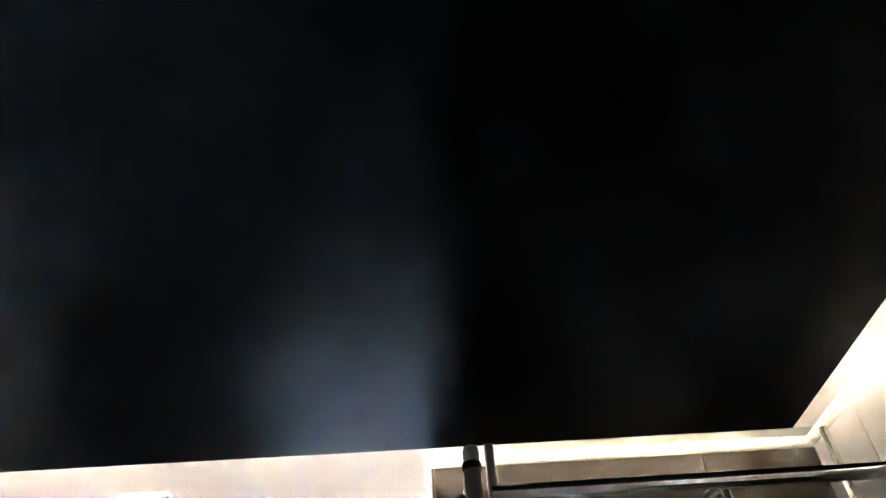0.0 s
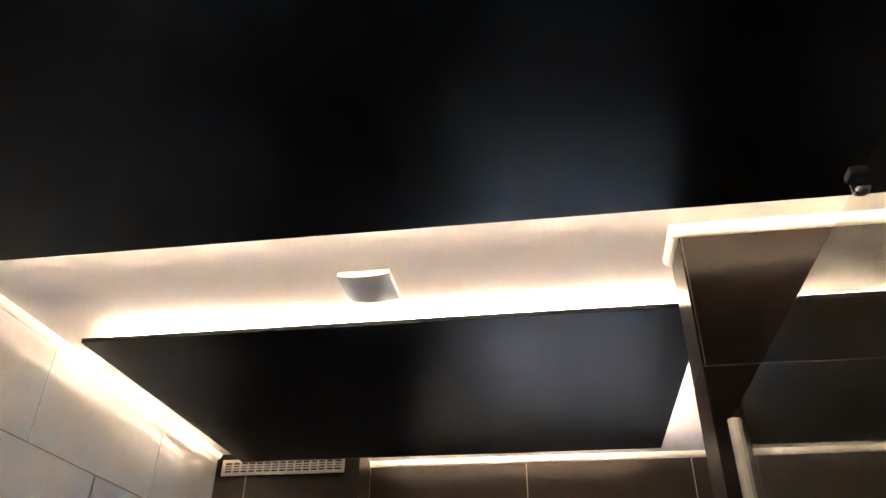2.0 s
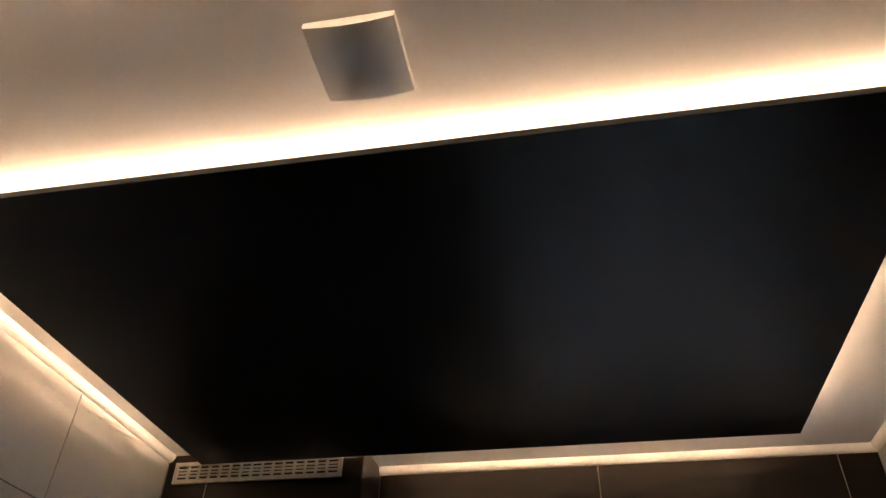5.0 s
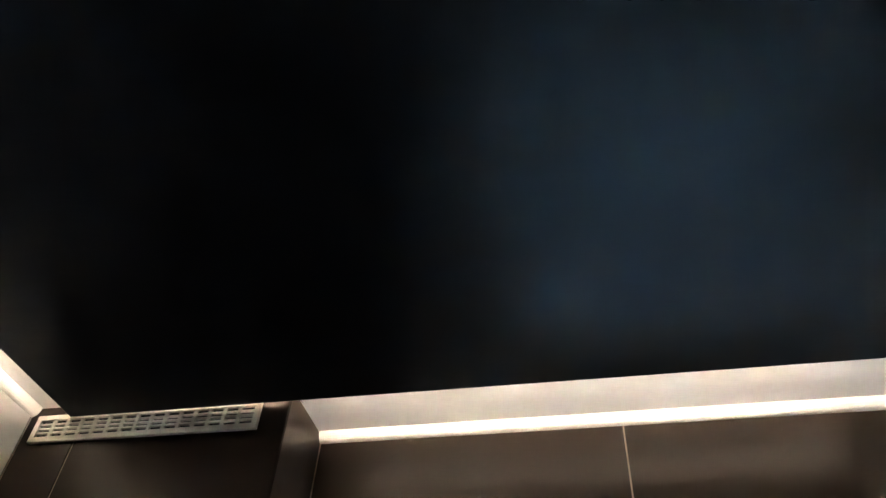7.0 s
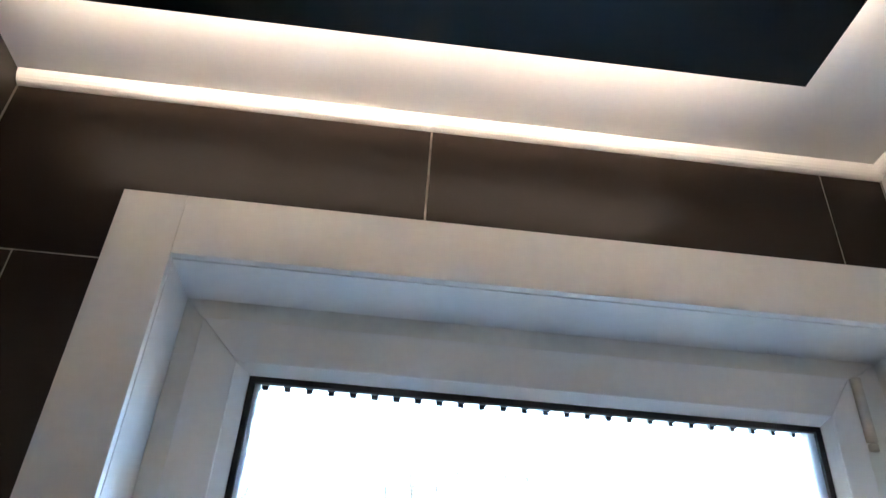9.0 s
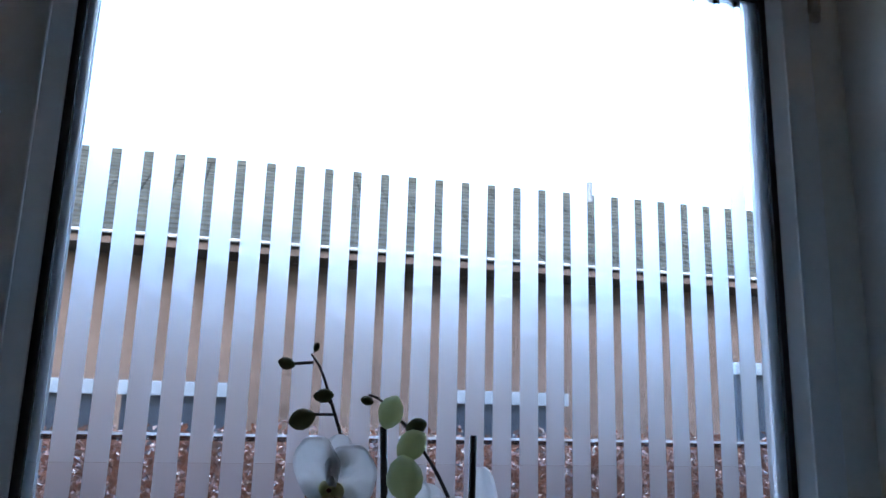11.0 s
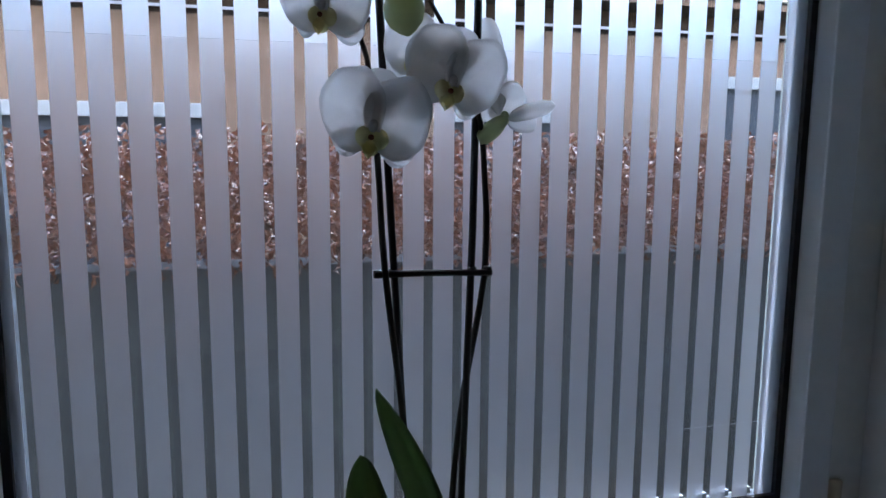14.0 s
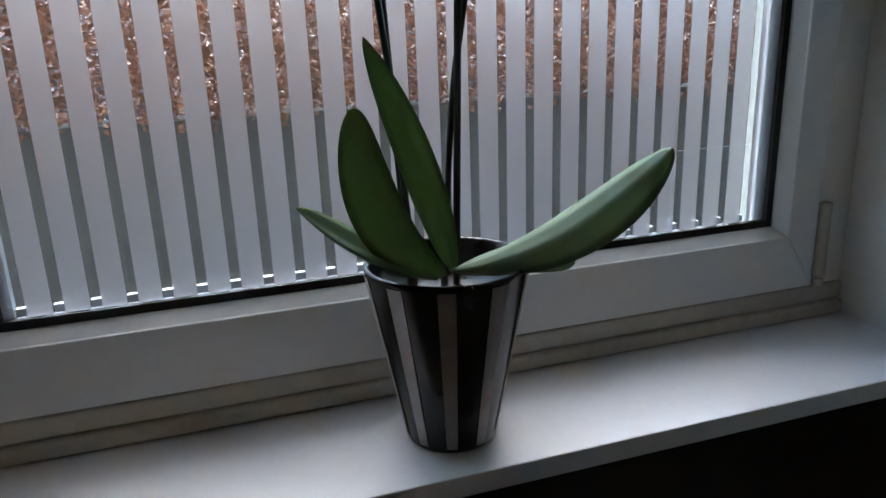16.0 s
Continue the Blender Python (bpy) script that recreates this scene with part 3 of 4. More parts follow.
# ---------------------------------------------------------------- shower
def shower_screen():
    ob = thing("shower_screen", "glass shower enclosure with polished chrome posts", "shower screen", (1.021, -2.32, 0))
    inv = Matrix.Translation(-ob.location)

    def put(name, bm, mat, label="", smooth=False):
        bm.transform(inv)
        return part(name, bm, mat, ob, label, smooth)

    put("corner_post", tube([(1.021, -2.32, 0), (1.021, -2.32, 1.0), (1.021, -2.32, 2.096)], 0.009, 24, rounds=1), SATIN_CHROME, "round chrome post", True)
    put("ring", lathe([(0.0098, 2.088), (0.0104, 2.089), (0.0104, 2.095), (0.0098, 2.096)], 24, at=(1.021, -2.32, 0)), RUBBER, "black ring")
    put("cap", lathe([(0.009, 2.094), (0.009, 2.108), (0.0075, 2.114), (0.003, 2.115)], 24, at=(1.021, -2.32, 0)), SATIN_CHROME, "", True)
    put("door_profile", block((1.0355, -2.328, 0.0), (1.0455, -2.312, 2.115), 0.003), SATIN_CHROME, "satin chrome upright door profile")
    put("wall_profile", tube([(1.018, -1.532, 0), (1.018, -1.532, 1.0), (1.018, -1.532, 2.103)], 0.011, 20, rounds=1), SATIN_CHROME, "chrome wall profile", True)
    put("glass_panel", block((1.015, -2.308, 0.02), (1.021, -1.54, 2.105)), SHOWER_GLASS, "clear side pane")
    put("edge_strip", block((1.405, -2.324, 0.02), (1.411, -2.316, 2.115), 0.001), BRUSHED, "slim metal strip on the pane's edge")
    put("glass_panel", block((1.047, -2.323, 0.02), (1.405, -2.317, 2.115)), SHOWER_GLASS, "clear front pane")
    put("top_rail", tube([(1.038, -2.335, 2.055), (1.45, -2.335, 2.056), (SHOWER, -2.335, 2.057)], 0.0085, 16, rounds=1), CHROME, "round chrome rail", True)
    put("clamp", block((1.011, -2.188, 2.094), (1.025, -2.174, 2.112), 0.004), CHROME, "chrome glass clamp")
    put("clamp", block((1.01, -2.19, 2.112), (1.026, -2.172, 2.12), 0.002), RUBBER, "black clamp insert")
    for pane_ob in ob.children:
        if pane_ob.name.startswith("glass_panel"):
            pane_ob.visible_shadow = False
    return ob


shower_screen()


def rounded_plate(x0, x1, z0, z1, y0, y1, r, bm=None):
    bm = bm or bmesh.new()
    pts = []
    for cx, cz, a0 in ((x1 - r, z1 - r, 0), (x0 + r, z1 - r, 90), (x0 + r, z0 + r, 180), (x1 - r, z0 + r, 270)):
        for k in range(7):
            a = radians(a0 + 15 * k)
            pts.append((cx + r * math.cos(a), cz + r * math.sin(a)))
    f = [bm.verts.new((x, y0, z)) for x, z in pts]
    b = [bm.verts.new((x, y1, z)) for x, z in pts]
    bm.faces.new(f), bm.faces.new(b[::-1])
    for k in range(len(pts)):
        n = (k + 1) % len(pts)
        bm.faces.new((f[k], b[k], b[n], f[n]))
    bmesh.ops.recalc_face_normals(bm, faces=bm.faces)
    return bm


def rain_shower():
    y = PIER_Y0
    ob = thing("rain_shower", "pale green glass shower panel with chrome rain shower head", "shower", (1.51, y, 1.1))
    inv = Matrix.Translation(-ob.location)

    def put(name, bm, mat, label="", smooth=False):
        bm.transform(inv)
        return part(name, bm, mat, ob, label, smooth)

    put("rim", rounded_plate(1.352, 1.614, 1.096, 2.327, y - 0.02, y, 0.03), RUBBER, "thin dark rim")
    put("plate", rounded_plate(1.358, 1.608, 1.102, 2.321, y - 0.026, y - 0.02, 0.026), GREEN_GLASS, "pale green glass plate")
    put("flange", lathe([(0.02, 0), (0.02, 0.008), (0.012, 0.012)], 20, at=(1.46, y - 0.026, 2.275), turn=Matrix.Rotation(radians(90), 4, "X")), CHROME, "chrome flange", True)
    put("arm", tube([(1.462, y - 0.03, 2.276), (1.483, y - 0.13, 2.288), (1.503, y - 0.215, 2.296), (1.512, y - 0.248, 2.29), (1.516, y - 0.255, 2.265), (1.517, y - 0.255, 2.235)], 0.0095, 14, rounds=6), CHROME, "bent chrome arm", True)
    tilt = Matrix.Rotation(radians(6), 4, "Y") @ Matrix.Rotation(radians(-5), 4, "X")
    put("joint", lathe([(0.012, 2.182), (0.017, 2.188), (0.017, 2.208), (0.011, 2.222)], 20, at=(1.517, y - 0.255, 0.02)), CHROME, "", True)
    put("head", lathe([(0.1, -0.012), (0.114, -0.011), (0.118, -0.008), (0.117, -0.003), (0.05, 0.012), (0.026, 0.02), (0.014, 0.032)], 48, at=(1.52, y - 0.255, 2.174), turn=tilt), CHROME, "round flat rain head", True)
    return ob


rain_shower()


# ---------------------------------------------------------------- orchid in its pot
SILL_Z = 0.931
PX, PY = 0.755, 0.013


def plant_pot():
    ob = thing("plant_pot", "tapered black ceramic pot with silver beige bands on the sill", "plant pot", (PX, PY, SILL_Z))
    prof = [(0.036, 0.0), (0.0385, 0.002), (0.040, 0.006), (0.0685, 0.155), (0.0695, 0.159), (0.0685, 0.161), (0.066, 0.16), (0.064, 0.15), (0.06, 0.13)]
    part("body", lathe(prof, 60), POT_BLACK, ob, "black crackled ceramic", True)
    for k in range(10):
        bm = bmesh.new()
        mid = radians(-108.5 + 36 * k)
        grid = []
        for i in range(9):
            t = i / 8
            z = 0.006 + 0.149 * t
            r = 0.0402 + (0.0687 - 0.0402) * t + 0.0006
            half = 0.115 - 0.012 * t
            grid.append([bm.verts.new((r * math.cos(mid + half * u), r * math.sin(mid + half * u), z)) for u in (-1, -0.5, 0, 0.5, 1)])
        for a, b in zip(grid, grid[1:]):
            for j in range(4):
                bm.faces.new((a[j], a[j + 1], b[j + 1], b[j]))
        part("band", bm, POT_STRIPE, ob, "silver beige band", True)
    return ob


plant_pot()


def blade(bm, base, tip, width, sag=0.0, side=None, fold=0.25, n=14, thick=0.0016, belly=0.55, point=1.0, bend=(0, 0, 0), groove=1.5):
    """A long curved leaf or petal with a folded middle and a closed thickness."""
    base, tip = Vector(base), Vector(tip)
    way = tip - base
    side = (Vector(side) if side else way.cross(Vector((0, 0, 1)))).normalized()
    nrm = side.cross(way).normalized()
    rows = []
    for i in range(n + 1):
        t = math.sin(math.pi / 2 * i / n)
        p = base + way * t + (nrm * sag + Vector(bend)) * (4 * t * (1 - t))
        prof = (t ** belly) * ((1 - t) ** (0.5 * point))
        peak = (belly / (belly + 0.5 * point)) ** belly * ((0.5 * point) / (belly + 0.5 * point)) ** (0.5 * point)
        w = width / 2 * (0.12 * (1 - t) + prof / peak * (1 - 0.12 * (1 - t)))
        rows.append([(p + side * (w * u) + nrm * (fold * w * abs(u) ** groove), u) for u in (-1, -0.6, -0.25, 0, 0.25, 0.6, 1)])
    top = [[bm.verts.new(p) for p, u in r] for r in rows]
    low = [[bm.verts.new(p - nrm * thick * (1 - abs(u) ** 2)) if abs(u) < 1 else top[i][0 if u < 0 else 6] for p, u in r] for i, r in enumerate(rows)]
    for i in range(n):
        for j in range(6):
            for g, flip in ((top, False), (low, True)):
                q = [g[i][j], g[i][j + 1], g[i + 1][j + 1], g[i + 1][j]]
                if len(set(q)) == 4:
                    try:
                        bm.faces.new(q[::-1] if flip else q)
                    except ValueError:
                        pass
    return bm


def orchid():
    ob = thing("orchid", "white moth orchid with long green leaves in a striped pot", "plant", (PX, PY, SILL_Z + 0.13))
    inv = Matrix.Translation(-ob.location)

    # stalks and blooms lean a little into the room
    root = Vector((0.752, 0.03, SILL_Z + 0.13))
    lean = Matrix.Translation(root) @ Matrix(((0.86, 0, -0.024, 0), (0, 1, -0.1, 0), (0, 0, 0.948, 0), (0, 0, 0, 1))) @ Matrix.Translation(-root)
    upright = ("stake", "flower_stalk", "stake_clip", "clasp", "flower", "throat", "column", "sepal", "petal", "bud", "pedicel")

    def put(name, bm, mat, label="", smooth=True, parent=None):
        if name in upright:
            bm.transform(lean)
        bm.transform(inv)
        return part(name, bm, mat, parent or ob, label, smooth)

    rng = random.Random(4)
    bm = bmesh.new()
    for k in range(70):
        a, r = rng.uniform(0, 6.28), 0.053 * math.sqrt(rng.random())
        c = Vector((PX + r * math.cos(a), PY + r * math.sin(a), SILL_Z + 0.114 + rng.uniform(0, 0.008)))
        m = Matrix.Translation(c) @ Euler([rng.uniform(0, 3) for _ in range(3)]).to_matrix().to_4x4() @ Matrix.Diagonal((rng.uniform(0.008, 0.016), rng.uniform(0.006, 0.01), 0.005, 1))
        bmesh.ops.create_cube(bm, size=1, matrix=m)
    put("bark_chips", bm, BARK, "brown bark chips", False)
    bmd = lathe([(0.0565, 0), (0.0565, 0.002)], 32, at=(PX, PY, SILL_Z + 0.11))
    put("bark_bed", bmd, BARK, "", False)
    dark = petal_material("dark_green_orchid_leaf", (0.18, 0.265, 0.15), (0.17, 0.25, 0.11), 0.45)
    # spreading leaves are paler, their green also raised for reflected room light
    pale = petal_material("pale_green_orchid_leaf", (0.33, 0.44, 0.31), (0.26, 0.36, 0.19), 0.35)
    c = (PX - 0.004, PY - 0.012, SILL_Z + 0.153)
    for base, tip, width, sag, side, fold, bend, mat, point in (
            ((c[0] + 0.008, c[1] + 0.004, c[2]), (0.686, -0.035, 1.271), 0.029, 0, (0.85, -0.42, 0.3), 0.45, (0.004, 0.0, 0.004), dark, 1.4),
            ((c[0] - 0.004, c[1] - 0.006, c[2]), (0.672, -0.046, 1.225), 0.041, 0, (0.8, -0.3, 0.5), 0.25, (-0.016, -0.006, -0.014), dark, 0.9),
            ((c[0] - 0.012, c[1] - 0.012, c[2]), (0.631, -0.04, 1.16), 0.022, 0, (0.2, 0.7, 0.7), 0.25, (0, 0, -0.006), pale, 1.3),
            ((c[0] + 0.003, c[1] - 0.003, c[2] + 0.002), (0.886, -0.105, 1.189), 0.042, 0, (-0.19, 0.72, 0.62), 0.32, (0.006, 0.0, -0.019), pale, 1.2),
            ((c[0] + 0.008, c[1] + 0.004, c[2]), (0.84, -0.05, 1.1), 0.03, 0, (0.0, 0.8, 0.55), 0.3, (0, 0, 0.006), pale, 1.0)):
        put("leaf", blade(bmesh.new(), base, tip, width, sag, side, fold, 26, 0.0022, 1.0 if mat is pale else 0.6, point, bend, 0.75), mat)
    y = 0.036
    put("stake", tube([(0.728, y, SILL_Z + 0.104), (0.704, y, 1.46), (0.697, y, 1.606)], 0.0034, 8, rounds=1), STAKE, "thin black support stake")
    put("stake", tube([(0.774, y, SILL_Z + 0.104), (0.783, y, 1.4), (0.784, y, 1.6)], 0.0034, 8, rounds=1), STAKE, "thin black support stake")
    put("flower_stalk", tube([(0.731, y - 0.006, SILL_Z + 0.104), (0.717, y - 0.007, 1.22), (0.699, y - 0.008, 1.37), (0.694, y - 0.006, 1.46), (0.686, y - 0.006, 1.535), (0.664, y - 0.004, 1.582), (0.649, y, 1.622), (0.638, y, 1.65), (0.628, y, 1.664)],
                             (0.0034, 0.0032, 0.003, 0.0027, 0.0022, 0.0018, 0.0015, 0.0012, 0.001), 8), STEM)
    put("flower_stalk", tube([(0.762, y + 0.004, SILL_Z + 0.104), (0.775, y + 0.006, 1.22), (0.797, y + 0.004, 1.36), (0.793, y, 1.45), (0.783, y - 0.004, 1.5), (0.757, y, 1.555), (0.735, y, 1.587), (0.712, y, 1.612), (0.693, y, 1.628), (0.682, y, 1.632)],
                             (0.0034, 0.0032, 0.003, 0.0027, 0.0022, 0.0018, 0.0016, 0.0013, 0.0011, 0.001), 8), STEM)
    clip = put("stake_clip", tube([(0.69, y - 0.006, 1.366), (0.74, y - 0.006, 1.366), (0.8, y - 0.006, 1.364)], 0.003, 8, rounds=1), STAKE, "black plastic spreader bar")
    for x in (0.694, 0.706, 0.782, 0.797):
        put("clasp", lathe([(0.0042, -0.003), (0.0046, 0), (0.0042, 0.003)], 10, at=(x, y - 0.003, 1.366)), STAKE, parent=clip)

    def flower(centre, facing, size, roll=0.0, lip_mat=LIP):
        f = Vector(facing).normalized()
        lip = 1.3 * size / 0.085
        m = Matrix.Translation(centre) @ f.to_track_quat("Y", "Z").to_matrix().to_4x4() @ Matrix.Rotation(radians(roll), 4, "Y")
        bm = bmesh.new()
        for p, r in (((0, 0.004, -0.004), 0.006), ((-0.0048, 0.006, -0.006), 0.0062), ((0.0048, 0.006, -0.006), 0.0062), ((0, 0.008, -0.0105), 0.006)):
            bmesh.ops.create_uvsphere(bm, u_segments=12, v_segments=8, radius=r * lip, matrix=Matrix.Translation(Vector(p) * lip) @ Matrix.Diagonal((1, 1.2, 1, 1)))
        blade(bm, (0, 0.006 * lip, -0.010 * lip), (0, 0.015 * lip, -0.016 * lip), 0.01 * lip, 0.002, (1, 0, 0), 0.5, 8)
        bm.transform(m)
        head = put("flower", bm, lip_mat, "white moth orchid bloom with yellow lip")
        bm = bmesh.new()
        bmesh.ops.create_uvsphere(bm, u_segments=10, v_segments=8, radius=0.0017 * lip, matrix=Matrix.Translation(Vector((0, 0.0125, -0.004)) * lip) @ Matrix.Diagonal((1.2, 0.8, 1, 1)))
        bm.transform(m)
        put("throat", bm, LIP_DARK, "maroon throat", parent=head)
        bm = bmesh.new()
        bmesh.ops.create_uvsphere(bm, u_segments=10, v_segments=8, radius=0.0032 * lip, matrix=Matrix.Translation(Vector((0, 0.009, 0.002)) * lip) @ Matrix.Diagonal((1, 1.4, 1.2, 1)))
        bm.transform(m)
        put("column", bm, PETAL, "white column", parent=head)
        k = size / 2
        # rear sepals first, then the two broad petals in front
        for ang, ln, wd, back in ((90, 1.0, 0.72, -0.004), (215, 0.98, 0.66, -0.004), (325, 0.98, 0.66, -0.004)):
            d = Vector((math.cos(radians(ang)), 0, math.sin(radians(ang))))
            s = Vector((-d.z, 0, d.x))
            bm = blade(bmesh.new(), d * 0.003 + Vector((0, back, 0)), d * k * ln + Vector((0, back - 0.004, 0)), k * wd, 0.004, s, 0.1, 12, 0.0012, 0.75, 0.8)
            bm.transform(m)
            put("sepal", bm, PETAL, parent=head)
        for sx in (-1, 1):
            bm = bmesh.new()
            rings, n = [], 28
            for ri in range(1, 7):
                rr = ri / 6
                ring_v = []
                for a in range(n):
                    th = 2 * math.pi * a / n
                    edge = 1 + 0.035 * math.sin(3 * th + 1.3 * sx) + 0.02 * math.sin(7 * th + sx)
                    x = 0.45 + 0.66 * rr * edge * math.cos(th)
                    z = 0.27 + 0.77 * rr * edge * math.sin(th)
                    cup = 0.008 * rr * rr - 0.009 * (x - 0.2) ** 2 + 0.0014 * rr * rr * math.sin(5 * th + 2 * sx)
                    vein = 0.0006 * math.cos(14 * math.atan2(z, x + 0.15))
                    ring_v.append(bm.verts.new((sx * k * x, 0.002 + 0.0016 * (sx > 0) + (cup + vein) * size / 0.08, k * z)))
                rings.append(ring_v)
            mid = bm.verts.new((sx * k * 0.45, 0.002 + 0.0016 * (sx > 0), k * 0.27))
            for a in range(n):
                b2 = (a + 1) % n
                bm.faces.new((mid, rings[0][a], rings[0][b2]))
                for r0, r1 in zip(rings, rings[1:]):
                    bm.faces.new((r0[a], r1[a], r1[b2], r0[b2]))
            bmesh.ops.recalc_face_normals(bm, faces=bm.faces)
            bmesh.ops.solidify(bm, geom=bm.faces[:], thickness=0.0008)
            bm.transform(m)
            put("petal", bm, PETAL, parent=head)
        return head

    flower((0.651, 0.008, 1.566), (-0.55, -1, -0.3), 0.068, -10)
    flower((0.686, 0.0, 1.484), (-0.35, -1, -0.25), 0.08, -12)
    flower((0.75, 0.002, 1.518), (-0.25, -1, -0.35), 0.074, -18)
    flower((0.728, 0.02, 1.532), (-0.3, -1, -0.1), 0.062, -30)
    # bloom seen from behind, its petals spread to the side
    bm = lathe([(0.0012, -0.006), (0.004, -0.003), (0.0045, 0.002), (0.002, 0.006)], 12, at=(0.8125, 0.04, 1.492))
    back = put("flower", bm, SEPAL_GREEN, "white moth orchid bloom seen from behind")
    for base, tip, width, fold, sag, mat in (((0.809, 0.044, 1.496), (0.797, 0.052, 1.572), 0.03, 0.35, 0.003, PETAL), ((0.802, 0.05, 1.494), (0.832, 0.046, 1.516), 0.03, -0.2, 0.002, PETAL),
                                             ((0.806, 0.052, 1.49), (0.79, 0.056, 1.53), 0.036, 0.2, 0.003, PETAL),
                                             ((0.814, 0.036, 1.492), (0.856, 0.03, 1.503), 0.014, 0.5, 0.004, PETAL), ((0.815, 0.042, 1.491), (0.848, 0.05, 1.488), 0.017, -0.3, 0.002, PETAL),
                                             ((0.813, 0.034, 1.493), (0.785, 0.03, 1.474), 0.016, 0.5, -0.003, SEPAL_GREEN)):
        way = Vector(tip) - Vector(base)
        put("petal", blade(bmesh.new(), base, tip, width, sag, way.cross(Vector((0.1, 1, 0.1))), fold, 12, 0.0011, 0.5, 0.7), mat, parent=back)
    for c3, r, l, way, mat in (((0.606, 0.03, 1.655), 0.0052, 0.0075, (-1, 0, 0.2), BUD), ((0.632, 0.03, 1.669), 0.003, 0.004, (0.3, 0, 1), BUD),
                               ((0.64, 0.03, 1.63), 0.006, 0.009, (1, 0, 0.1), BUD), ((0.622, 0.03, 1.611), 0.0088, 0.012, (-1, 0, -0.3), BUD),
                               ((0.68, 0.03, 1.627), 0.004, 0.006, (-1, 0, 0.2), BUD), ((0.701, 0.025, 1.618), 0.0115, 0.014, (0.4, 0, 1), SEPAL_GREEN),
                               ((0.726, 0.028, 1.607), 0.007, 0.01, (1, 0, 0.3), BUD), ((0.712, 0.008, 1.567), 0.0165, 0.018, (0.2, 0, -1), SEPAL_GREEN),
                               ((0.72, 0.02, 1.592), 0.012, 0.015, (0.7, 0, 0.5), SEPAL_GREEN)):
        turn = Vector(way).to_track_quat("Z", "Y").to_matrix().to_4x4()
        prof = [(0.15 * r, -l), (0.6 * r, -0.75 * l), (0.95 * r, -0.25 * l), (r, 0.15 * l), (0.8 * r, 0.6 * l), (0.4 * r, 0.9 * l), (0.08 * r, 1.05 * l)]
        put("bud", lathe(prof, 14, at=c3, turn=turn), mat, "closed green bud")
    for a, b in (((0.611, 0.033, 1.655), (0.63, 0.036, 1.657)), ((0.647, 0.034, 1.624), (0.642, 0.03, 1.63)), ((0.629, 0.034, 1.615), (0.652, 0.036, 1.615)),
                 ((0.72, 0.034, 1.606), (0.714, 0.036, 1.611)), ((0.716, 0.02, 1.585), (0.73, 0.036, 1.59)), ((0.79, 0.035, 1.469), (0.811, 0.036, 1.488)), ((0.667, 0.02, 1.574), (0.672, 0.032, 1.58))):
        put("pedicel", tube([a, [(p + q) / 2 for p, q in zip(a, b)], b], 0.0013, 6, rounds=2), STEM)
    return ob


orchid()


# ---------------------------------------------------------------- outside
# unseen upper storey and side blocks, added to cut the sky's light outside
for lo, hi in (((-5, -9, CEIL + 0.15), (7, 0.3, 6.2)), ((-5, -9, -0.3), (LEFT - 0.15, 0.3, CEIL + 0.15)), ((SHOWER + 0.15, -9, -0.3), (7, 0.3, CEIL + 0.15))):
    structure("yard_shade_block", lo, hi, RENDERED, "unseen house blocks added to shade the yard", "house")
tagged(part("ground", block((-400, 0.31, -0.45), (400, 900, -0.3)), GRASS), "winter lawn and yard outside the window", "ground", kind="structure")
garden_wall = tagged(part("garden_wall", block((-6, 1.95, -0.3), (14, 2.12, 1.035), 0.01), RENDERED), "low grey rendered garden wall", "wall")


def hedge():
    ob = thing("hedge", "clipped copper beech hedge with brown winter leaves", "hedge", (3, 3.0, -0.3), kind="stuff")
    rng = np.random.default_rng(7)
    n = 80000
    y = 1.9 + 1.5 * rng.random(n) ** 2
    c = np.stack([rng.uniform(-3, 8, n), y, np.where(y < 2.2, 1.02, 0.93) + (0.46 + 0.06 * np.minimum(1, (y - 1.9) * 3)) * rng.random(n) ** 0.9 - 0.02], 1)
    ax = rng.normal(size=(n, 3))
    ax /= np.linalg.norm(ax, axis=1, keepdims=True)
    bx = np.cross(ax, rng.normal(size=(n, 3)))
    bx /= np.linalg.norm(bx, axis=1, keepdims=True)
    ln, wd = rng.uniform(0.01, 0.023, (n, 1)), rng.uniform(0.006, 0.0135, (n, 1))
    cz = np.cross(ax, bx) * 0.008
    v = np.stack([c - ax * ln, c + bx * wd + cz, c + ax * ln, c - bx * wd + cz], 1).reshape(-1, 3) - np.array(ob.location)
    me = bpy.data.meshes.new("leaves")
    me.from_pydata(v.tolist(), [], [(4 * k, 4 * k + 1, 4 * k + 2, 4 * k + 3) for k in range(n)])
    me.materials.append(HEDGE_LEAF)
    lo = new("leaves", me)
    lo.parent = ob
    bm = bmesh.new()
    for k in range(60):
        x = -4.8 + 15.6 * k / 59
        tube([(x, 2.9, -0.3), (x + random.uniform(-0.1, 0.1), 2.9, 0.6), (x + random.uniform(-0.2, 0.2), 2.8, 1.35)], (0.02, 0.014, 0.005), 5, bm, 1)
    bm.transform(Matrix.Translation(-ob.location))
    part("twigs", bm, HEDGE_TWIG, ob)


hedge()


def fence_panel(x0, x1, z):
    ob = thing("fence_panel", "dark board fence panel with pale capping", "fence", ((x0 + x1) / 2, 4.1, -0.3), "garden fence")
    inv = Matrix.Translation(-ob.location)
    for name, lo, hi, mat in (("capping", (x0, 4.05, z - 0.085), (x1, 4.15, z), BOARD_LIGHT), ("board", (x0 + 0.02, 4.08, -0.3), (x1 - 0.02, 4.12, z - 0.085), BOARD_DARK)):
        bm = block(lo, hi, 0.004)
        bm.transform(inv)
        part(name, bm, mat, ob)


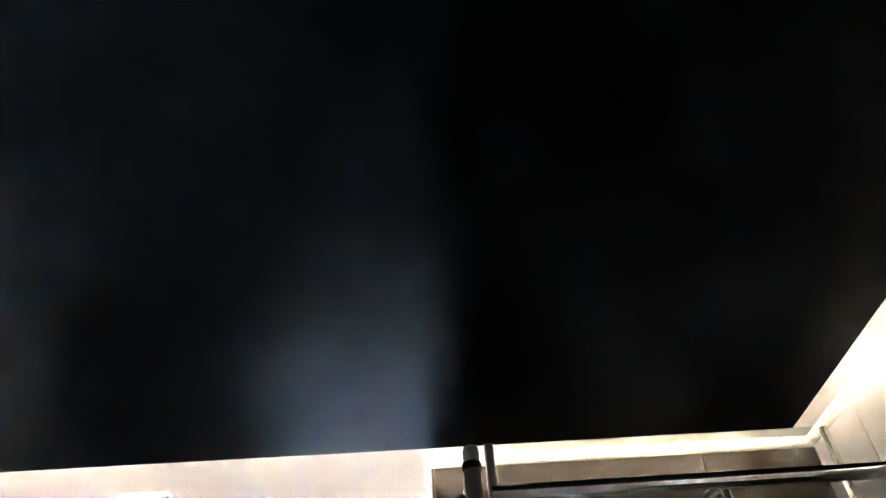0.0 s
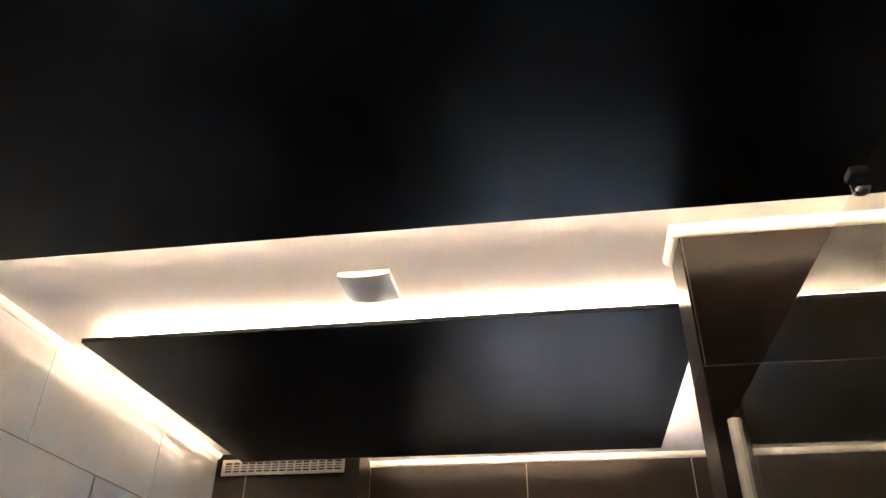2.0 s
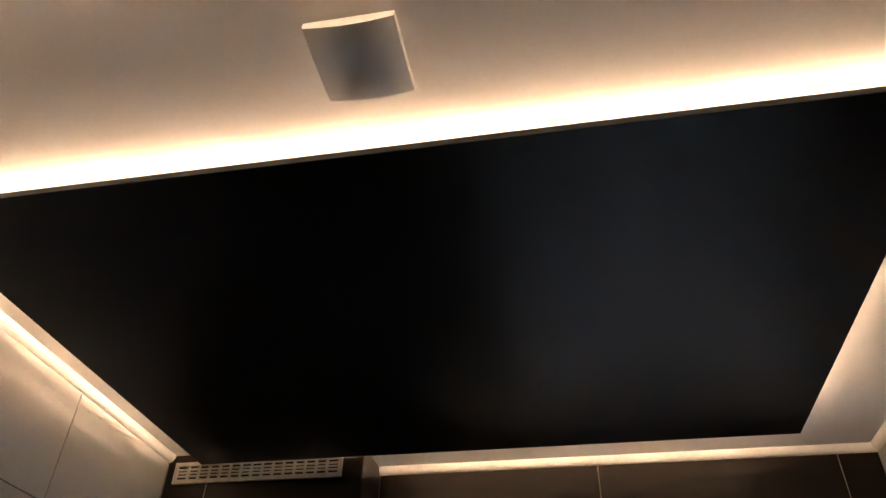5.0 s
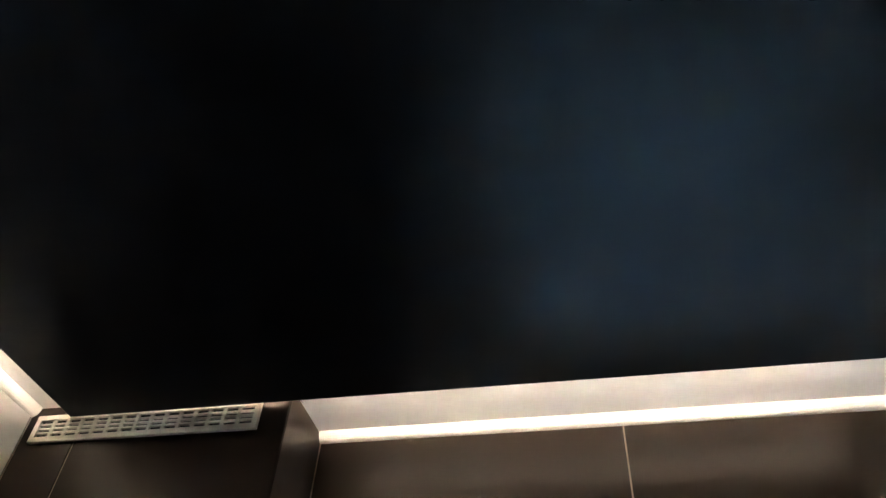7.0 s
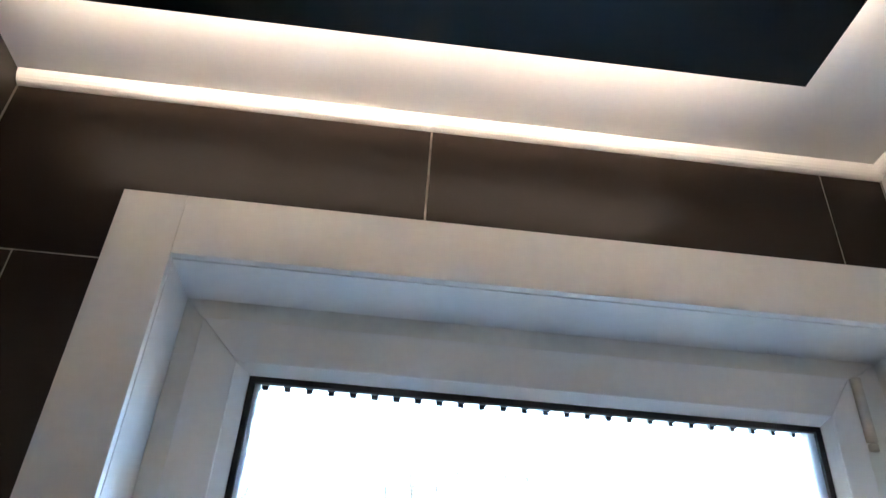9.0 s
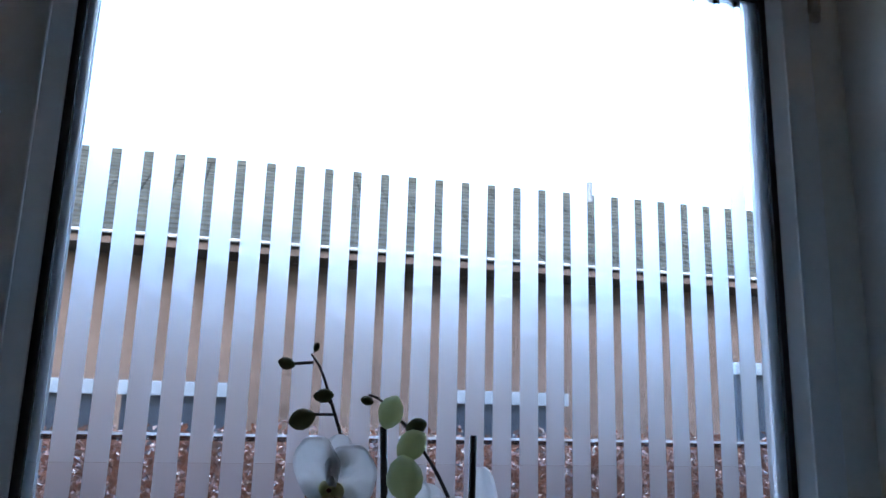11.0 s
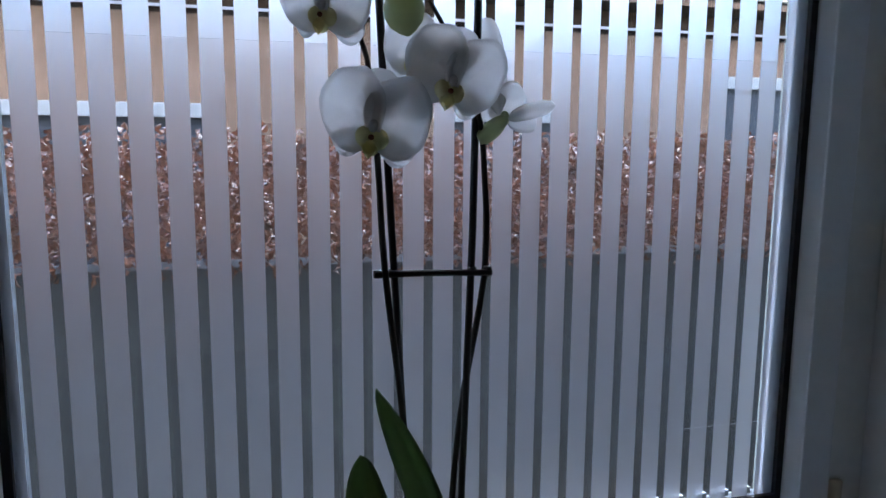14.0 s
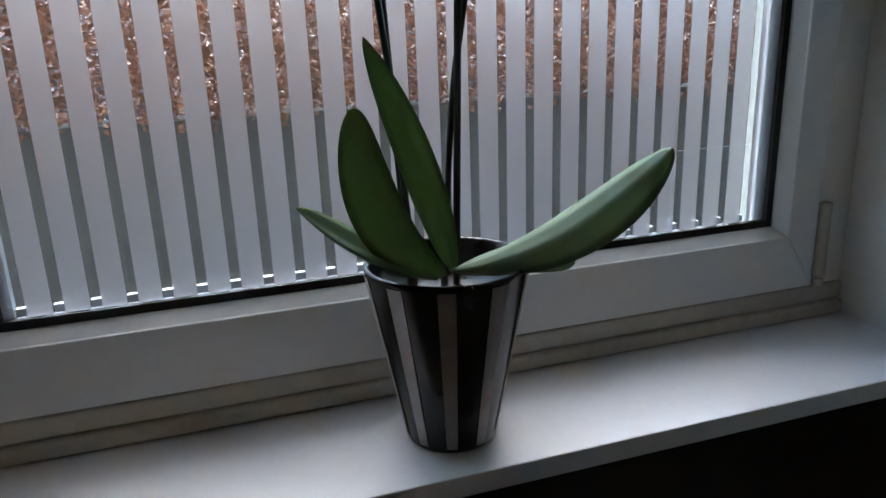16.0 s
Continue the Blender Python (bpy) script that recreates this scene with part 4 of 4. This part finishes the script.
for x0, x1, z in ((-0.9, -0.23, 1.671), (-0.21, 0.44, 1.671), (1.8, 2.62, 1.67), (3.92, 4.8, 1.93)):
    fence_panel(x0, x1, z)


def neighbour_house():
    ob = thing("neighbour_house", "low brown brick house with mossy grey tiled roof", "house", (3, 9.5, -0.3))
    inv = Matrix.Translation(-ob.location)

    def put(name, bm, mat, label="", parent=None):
        bm.transform(inv)
        return part(name, bm, mat, parent or ob, label)

    put("wall", block((-14, 9.7, -0.3), (22, 14.5, 3.5)), BRICK, "brown brick wall")
    put("fascia", block((-14.3, 8.98, 3.41), (22.3, 9.02, 3.5), 0.004), BRICK, "brown fascia board")
    put("soffit", block((-14.3, 9.02, 3.41), (22.3, 9.72, 3.44)), BRICK)
    put("gutter", tube([(-14.3, 8.93, 3.55), (4, 8.93, 3.55), (22.3, 8.93, 3.55)], 0.024, 10, rounds=1), GUTTER, "pale half-round gutter")
    bm = bmesh.new()
    courses = 18
    for k in range(courses):
        t0, t1 = k / courses, (k + 1) / courses
        y0, y1 = 8.93 + 2.9 * t0, 8.93 + 2.9 * t1
        z0, z1 = 3.56 + 1.9 * t0, 3.56 + 1.9 * t1
        for i in range(90):
            x = -14.3 + 36.6 * i / 90
            j = random.uniform(-0.008, 0.008)
            v = [bm.verts.new(p) for p in ((x + 0.01, y0, z0 + 0.03 + j), (x + 0.395, y0, z0 + 0.03 + j), (x + 0.395, y1, z1 + j), (x + 0.01, y1, z1 + j), (x + 0.01, y0, z0 - 0.01), (x + 0.395, y0, z0 - 0.01))]
            bm.faces.new((v[0], v[1], v[2], v[3])), bm.faces.new((v[4], v[5], v[1], v[0]))
    roof = put("roof", bm, ROOF, "mossy grey tiles")
    put("roof_deck", block((-14.3, 11.75, 3.4), (22.3, 14.8, 5.4)), ROOF, "", roof)
    put("ridge", tube([(-14.3, 11.83, 5.46), (4, 11.83, 5.46), (22.3, 11.83, 5.46)], 0.09, 8, rounds=1), ROOF, "", roof)
    for x, h in ((3.1, 0.25), (3.6, 0.22), (6.4, 0.2)):
        put("vent_pipe", tube([(x, 11.7, 5.35), (x, 11.7, 5.45), (x, 11.7, 5.55 + h)], 0.06, 10, rounds=1), BOARD_DARK, "dark roof vent pipe", roof)
    return ob


neighbour_house()

# ---------------------------------------------------------------- tiles last
ZJ = 2.208
tile_area(wall_left, (LEFT, BACK, 0), (0, 1, 0), WHITE_TILE, BOX_Y - BACK, 0.0, CEIL, 2.229, ((-0.59 - BACK) % 0.6, (-0.89 - BACK) % 0.6), 0.6)
tile_area(boxing, (LEFT, BOX_Y, 0), (1, 0, 0), BROWN_TILE, -LEFT, 0, CEIL, ZJ, (-0.433 - LEFT, -0.133 - LEFT))
tile_area(boxing, (0, BOX_Y, 0), (0, 1, 0), BROWN_TILE, -BOX_Y, 0, CEIL, ZJ, (0, 0))
tile_area(wall_window, (0, 0, 0), (1, 0, 0), BROWN_TILE, RIGHT, 0, CEIL, ZJ, (0.0, 0.092), holes=((OPEN_L - J, OPEN_R + J, OPEN_B, OPEN_T + J),))
tile_area(wall_right, (RIGHT, 0, 0), (0, -1, 0), WHITE_TILE, -PIER_Y1, 0, CEIL, 2.224, (0.19, 0.61), 0.6)
tile_area(partition, (PIER_X, PIER_Y1, 0), (0, -1, 0), BROWN_TILE, PIER_Y1 - PIER_Y0, 0, CEIL, ZJ, (0, 0))
tile_area(partition, (PIER_X, PIER_Y0, 0), (1, 0, 0), BROWN_TILE, SHOWER - PIER_X, 0, CEIL, ZJ, (0.607, 0.327))
tile_area(wall_shower, (SHOWER, PIER_Y0, 0), (0, -1, 0), WHITE_TILE, PIER_Y0 - BACK, 0, CEIL, ZJ, (0.2, 0.5), 0.6)
tile_area(wall_back, (SHOWER, BACK, 0), (-1, 0, 0), WHITE_TILE, SHOWER - LEFT, 0, CEIL, ZJ, (0.0, 0.3))
